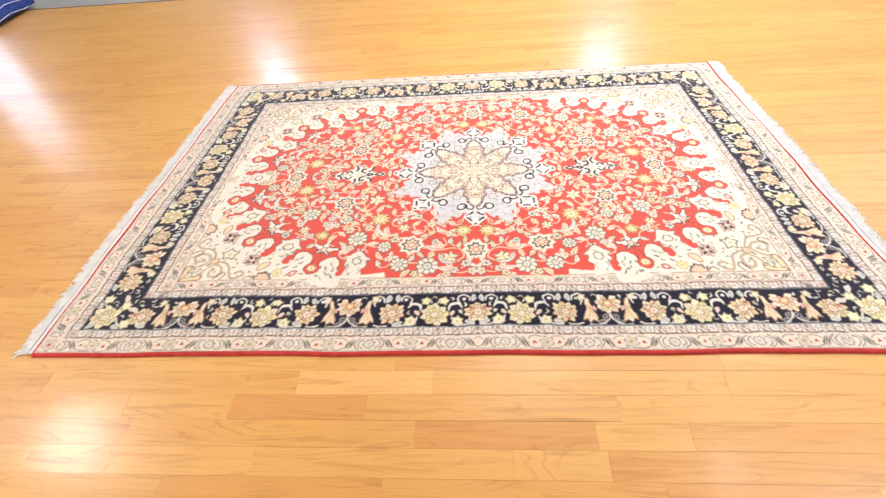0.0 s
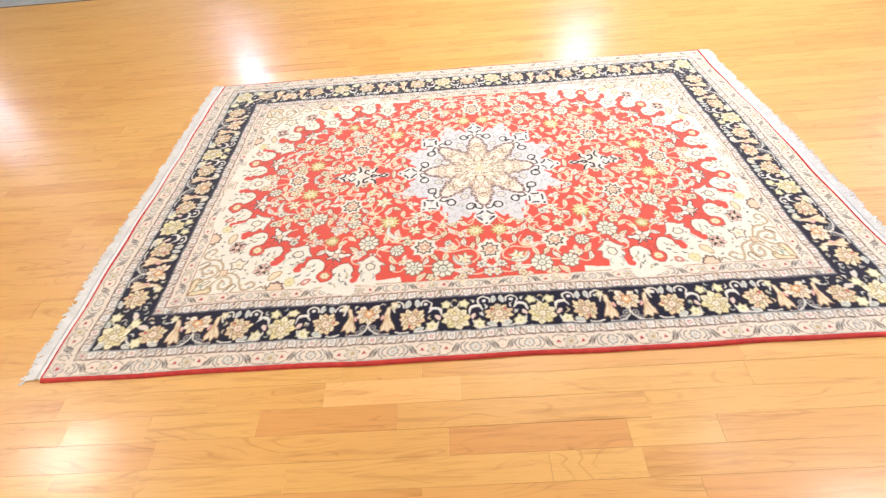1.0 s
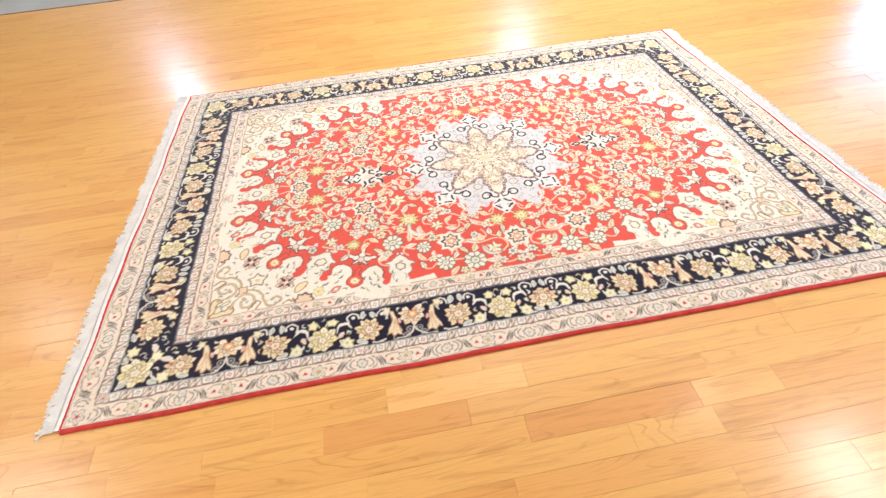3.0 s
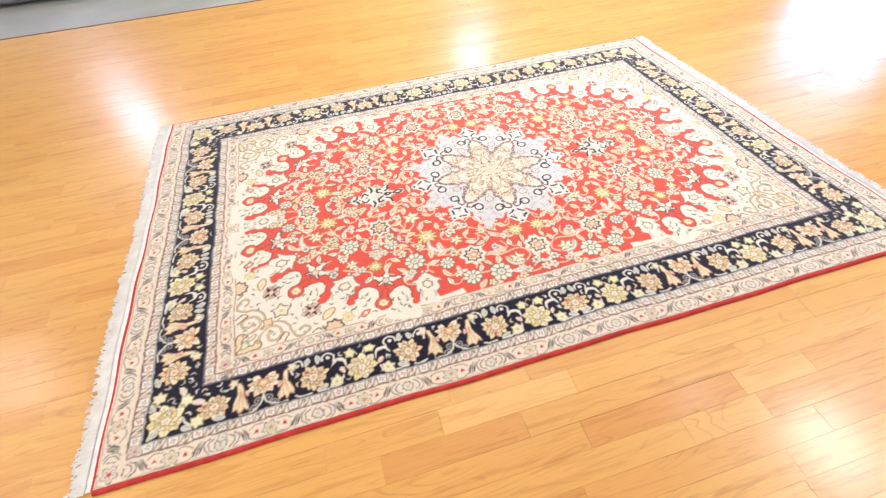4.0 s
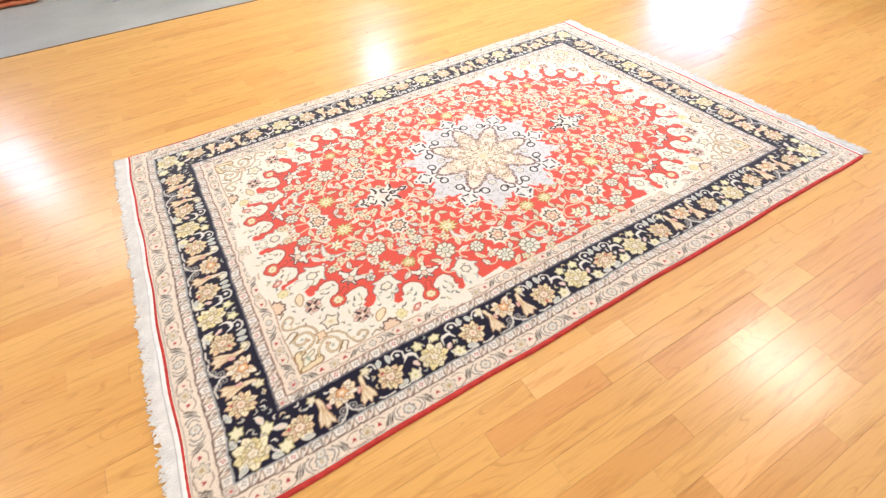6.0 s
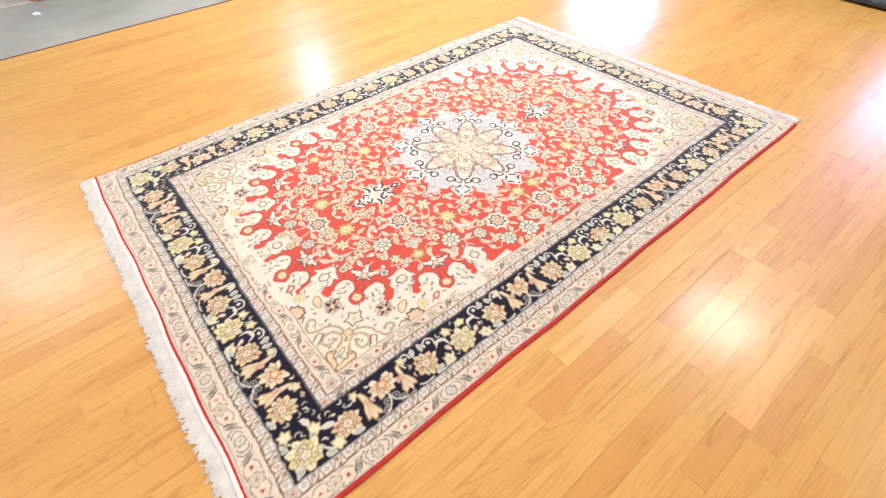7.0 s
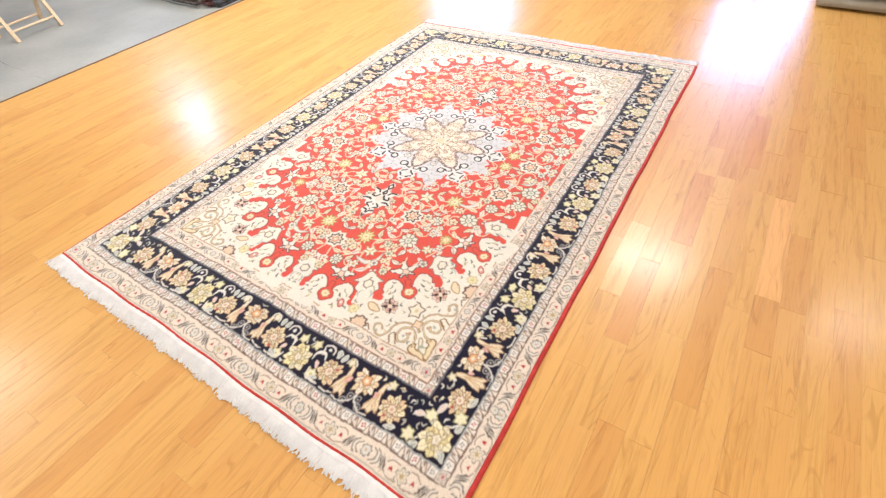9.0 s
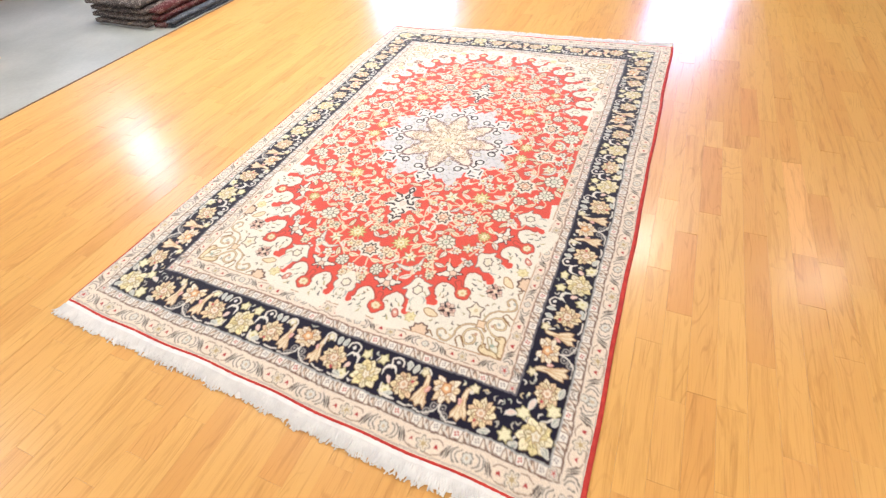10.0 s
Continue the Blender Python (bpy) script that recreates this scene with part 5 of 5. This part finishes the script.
def patterned(name, ground, motif, accent, scale):
    """A woven tribal pattern of bands and lozenges."""
    m, t, bs = material(name, 0.92)
    mp = coords(t, scale, scale, scale * 1.6)
    v1 = node(t, "ShaderNodeTexVoronoi", Scale=1.0)
    v1.distance = "MANHATTAN"
    t.links.new(mp.outputs[0], v1.inputs["Vector"])
    r = ramp(t, v1.outputs["Distance"], [(0.0, accent), (0.22, motif), (0.40, ground), (0.62, motif), (0.75, ground)])
    r.color_ramp.interpolation = "CONSTANT"
    n = node(t, "ShaderNodeTexNoise", Scale=260.0, Detail=2.0)
    t.links.new(mp.outputs[0], n.inputs["Vector"])
    c = mix(t, "OVERLAY", 0.4, r.outputs[0], n.outputs[0])
    t.links.new(c, bs.inputs["Base Color"])
    bp = node(t, "ShaderNodeBump", Strength=0.5, Distance=0.004)
    t.links.new(n.outputs[0], bp.inputs["Height"])
    t.links.new(bp.outputs[0], bs.inputs["Normal"])
    return m


TAUPE_RUG = patterned("taupe_rug", rgb(0.060, 0.045, 0.042), rgb(0.26, 0.215, 0.185), rgb(0.09, 0.04, 0.035), 30.0)
BEIGE_RUG = patterned("beige_rug", rgb(0.30, 0.27, 0.21), rgb(0.36, 0.33, 0.27), rgb(0.20, 0.18, 0.15), 24.0)
MAROON_RUG = patterned("maroon_rug", rgb(0.075, 0.010, 0.012), rgb(0.20, 0.12, 0.11), rgb(0.03, 0.02, 0.04), 18.0)
SLATE_RUG = patterned("slate_rug", rgb(0.045, 0.05, 0.065), rgb(0.14, 0.15, 0.17), rgb(0.025, 0.025, 0.03), 18.0)
ORANGE_RUG = patterned("orange_rug", rgb(0.50, 0.12, 0.05), rgb(0.60, 0.25, 0.12), rgb(0.30, 0.08, 0.05), 18.0)
LIGHT_WOOD = mottled("light_wood", rgb(0.62, 0.46, 0.28), rgb(0.72, 0.56, 0.36), 14.0, 0.5, 0.1, 150.0)
BROWN_WOOD = mottled("brown_wood", rgb(0.22, 0.11, 0.05), rgb(0.32, 0.17, 0.08), 12.0, 0.45, 0.1, 150.0)
BLUE_CLOTH = mottled("blue_cloth", rgb(0.015, 0.04, 0.20), rgb(0.03, 0.07, 0.30), 14.0, 0.85, 0.3, 300.0)
WHITE_CLOTH = mottled("white_cloth", rgb(0.62, 0.62, 0.72), rgb(0.74, 0.74, 0.82), 10.0, 0.6, 0.3, 200.0)
GREY_METAL = mottled("grey_metal", rgb(0.20, 0.22, 0.25), rgb(0.30, 0.32, 0.36), 20.0, 0.35, 0.05, 200.0, 0.7)


def folded_rug(x0, x1, y0, y1, h, layers, mat, label, seed, lip=None):
    e = empty("folded_rug", (x0 + x1) / 2, (y0 + y1) / 2, -0.006 if x0 < 2.9 and y0 > 2.8 or x0 > 5 else 0.0, label, "folded rug", "folded rugs")
    cx, cy = (x0 + x1) / 2, (y0 + y1) / 2
    z0 = 0.013 if lip else 0.0
    t = (h - z0) / layers
    r = random.Random(seed)
    for k in range(layers):
        dx, dy = r.uniform(-0.012, 0.012), r.uniform(-0.012, 0.012)
        bm = bmesh.new()
        bundle(bm, x0 - cx + dx, x1 - cx + dx, y0 - cy + dy, y1 - cy + dy, z0 + k * t, z0 + (k + 1) * t, 1, 0.0, seed + k)
        part("fold", bm, mat, e)
    if lip:
        bm = bmesh.new()
        bundle(bm, x0 - cx + 0.012, x1 - cx, y0 - cy + 0.004, y1 - cy - 0.004, 0.0, 0.013, 1, 0.0, seed + 1)
        part("fringe", bm, FRINGE, e, "pale cotton fringe")
    return e


folded_rug(0.87, 2.6, 3.02, 3.62, 0.22, 4, TAUPE_RUG, "taupe and brown patterned rug folded on concrete", 3, lip=True)
folded_rug(0.93, 2.6, 2.90, 3.01, 0.16, 3, MAROON_RUG, "maroon patterned rug folded beside a taupe one", 5)
folded_rug(0.97, 2.7, 2.83, 2.90, 0.06, 2, SLATE_RUG, "slate grey rug folded low by the oak edge", 8)
folded_rug(-2.35, -1.85, 3.89, 4.39, 0.10, 2, ORANGE_RUG, "orange red rug folded on the concrete", 11)
folded_rug(3.68, 4.7, -1.22, 0.74, 0.26, 3, SLATE_RUG, "tall pile of dark slate folded rugs", 13)
folded_rug(3.00, 4.6, -3.60, -1.62, 0.50, 5, BEIGE_RUG, "pile of beige grey folded rugs on oak", 17)


def rod(bm, a, b, r, seg=10):
    a, b = Vector(a), Vector(b)
    d = b - a
    m = Matrix.Translation((a + b) / 2) @ d.to_track_quat("Z", "Y").to_matrix().to_4x4()
    bmesh.ops.create_cone(bm, cap_ends=True, segments=seg, radius1=r, radius2=r, depth=d.length, matrix=m)


def folding_stand(x, y, turn):
    """A light wooden folding stand with crossed legs, rungs and dark straps."""
    e = empty("folding_stand", x, y, -0.006, "light wood folding stand with dark straps on concrete", "stand")
    e.rotation_euler = (0, 0, turn)
    for sx in (-0.19, 0.19):
        for s in (-1, 1):
            bm = bmesh.new()
            add_box(bm, -0.014, 0.014, -0.011, 0.011, -0.33, 0.33, 0.003, Matrix.Translation((sx, 0, 0.30)) @ Euler((0.42 * s, 0, 0)).to_matrix().to_4x4())
            part("leg", bm, LIGHT_WOOD, e)
    for s in (-1, 1):
        bm = bmesh.new()
        rod(bm, (-0.19, s * 0.10, 0.075 + 0.0), (0.19, s * 0.10, 0.075), 0.009)
        part("rung", bm, LIGHT_WOOD, e)
        bm = bmesh.new()
        add_box(bm, -0.21, 0.21, s * 0.135 - 0.012, s * 0.135 + 0.012, 0.585, 0.61, 0.004)
        part("top_rail", bm, LIGHT_WOOD, e)
    for sx in (-0.10, 0.10):
        bm = bmesh.new()
        for k in range(8):
            u0, u1 = k / 8 * 2 - 1, (k + 1) / 8 * 2 - 1
            z0, z1 = 0.60 - 0.10 * (1 - u0 * u0), 0.60 - 0.10 * (1 - u1 * u1)
            vs = [bm.verts.new((sx + a, u * 0.135, z)) for u, z in ((u0, z0), (u1, z1)) for a in (-0.02, 0.02)]
            bm.faces.new([vs[0], vs[1], vs[3], vs[2]])
        bmesh.ops.solidify(bm, geom=bm.faces[:], thickness=0.003)
        part("strap", bm, BLACK, e, "black webbing strap")
    return e


folding_stand(-0.12, 3.92, 0.12)


def pot(x, y):
    e = empty("plant_pot", x, y, 0.001, "black round pot with an orange rim on concrete", "pot")
    bm = bmesh.new()
    prof = [(0.085, 0.0), (0.095, 0.012), (0.112, 0.14), (0.125, 0.24), (0.118, 0.242), (0.105, 0.14), (0.09, 0.03)]
    n = 28
    rows = [[bm.verts.new((r * math.cos(math.tau * i / n), r * math.sin(math.tau * i / n), z)) for i in range(n)] for r, z in prof]
    for a, b in zip(rows, rows[1:]):
        for i in range(n):
            bm.faces.new([a[i], a[(i + 1) % n], b[(i + 1) % n], b[i]])
    bm.faces.new(rows[0][::-1])
    bm.faces.new(rows[-1])
    part("body", bm, BLACK, e)
    bm = bmesh.new()
    ring = [[bm.verts.new(((0.098 + 0.006 * math.cos(q)) * math.cos(math.tau * i / n), (0.098 + 0.006 * math.cos(q)) * math.sin(math.tau * i / n), 0.006 + 0.006 * math.sin(q))) for i in range(n)] for q in (0, 1.57, 3.14, 4.71)]
    for k in range(4):
        for i in range(n):
            bm.faces.new([ring[k][i], ring[k][(i + 1) % n], ring[(k + 1) % 4][(i + 1) % n], ring[(k + 1) % 4][i]])
    part("rim", bm, ORANGE_RUG, e, "orange base ring")


pot(-1.18, 3.93)

# crumpled scrap of paper
bm = bmesh.new()
bmesh.ops.create_icosphere(bm, subdivisions=2, radius=0.022)
for w in bm.verts:
    k = 1 + 0.5 * noise.noise(w.co * 60)
    w.co = Vector((w.co.x * 1.5 * k, w.co.y * k, max(0, (w.co.z + 0.012) * 0.6 * k)))
scrap = part("paper_scrap", bm, WHITE_CLOTH)
scrap.location = (-1.28, 3.53, -0.006)
tagged(scrap, "small crumpled white paper scrap on grey concrete", "paper scrap")

# wrapped bundle on a low steel skid
e = empty("steel_skid", -2.95, 3.78, -0.006, "low grey steel skid on short feet", "skid")
part("deck", box(-0.55, 0.50, -0.18, 0.30, 0.015, 0.03, bevel=0.003), GREY_METAL, e)
for sx in (-0.5, 0.50):
    for sy in (-0.14, 0.26):
        part("foot", box(sx - 0.03, sx + 0.03, sy - 0.03, sy + 0.03, 0.0, 0.0148 if sx < 0 else 0.09, bevel=0.003), GREY_METAL, e)
bm = bmesh.new()
bundle(bm, -0.56, 0.56, -0.27, 0.30, 0.0, 0.26, 1, 0.0, 31)
b = part("cloth_bundle", bm, WHITE_CLOTH)
b.location = (-2.95, 3.78, 0.0245)
tagged(b, "pale lavender cloth bundle resting on a steel skid", "cloth bundle")

# blue throw
e = empty("blue_throw", -4.70, 2.60, 0.0, "deep blue folded throw with pale piping on oak", "throw")
bm = bmesh.new()
bundle(bm, -0.6, 0.52, -0.26, 0.30, 0.0, 0.14, 1, 0.0, 41)
part("cloth", bm, BLUE_CLOTH, e)
for z in (0.045, 0.12):
    bm = bmesh.new()
    pts = [(-0.6 + 1.1 * i / 12, -0.225 + 0.01 * math.sin(i * 1.9), z + 0.012 * math.sin(i * 1.3)) for i in range(13)] + [(0.525 + 0.01 * math.sin(i * 2), -0.2 + 0.08 * i, z + 0.01 * math.sin(i)) for i in range(6)]
    for p, q in zip(pts, pts[1:]):
        rod(bm, p, q, 0.003, 6)
    part("piping", bm, WHITE_CLOTH, e, "pale piping")

# wooden plinth by the aisle's far side
e = empty("wooden_plinth", 1.42, 5.25, -0.006, "low brown wooden plinth standing on the concrete", "plinth")
e.rotation_euler = (0, 0, -0.83)
part("base", box(-0.40, 0.30, -0.20, 0.15, 0.0, 0.06, bevel=0.004), BROWN_WOOD, e)
part("top", box(-0.42, 0.32, -0.22, 0.17, 0.06, 0.10, bevel=0.006), BROWN_WOOD, e)

# thin mat under the pot
bm = box(-1.75, -0.92, 3.84, 4.30, -0.006, 0.001, bevel=0.002)
tagged(part("floor_mat", bm, mottled("grey_mat", rgb(0.40, 0.38, 0.36), rgb(0.48, 0.46, 0.44), 9.0, 0.9, 0.3, 200.0)), "thin grey mat with a brown edge on concrete", "mat")
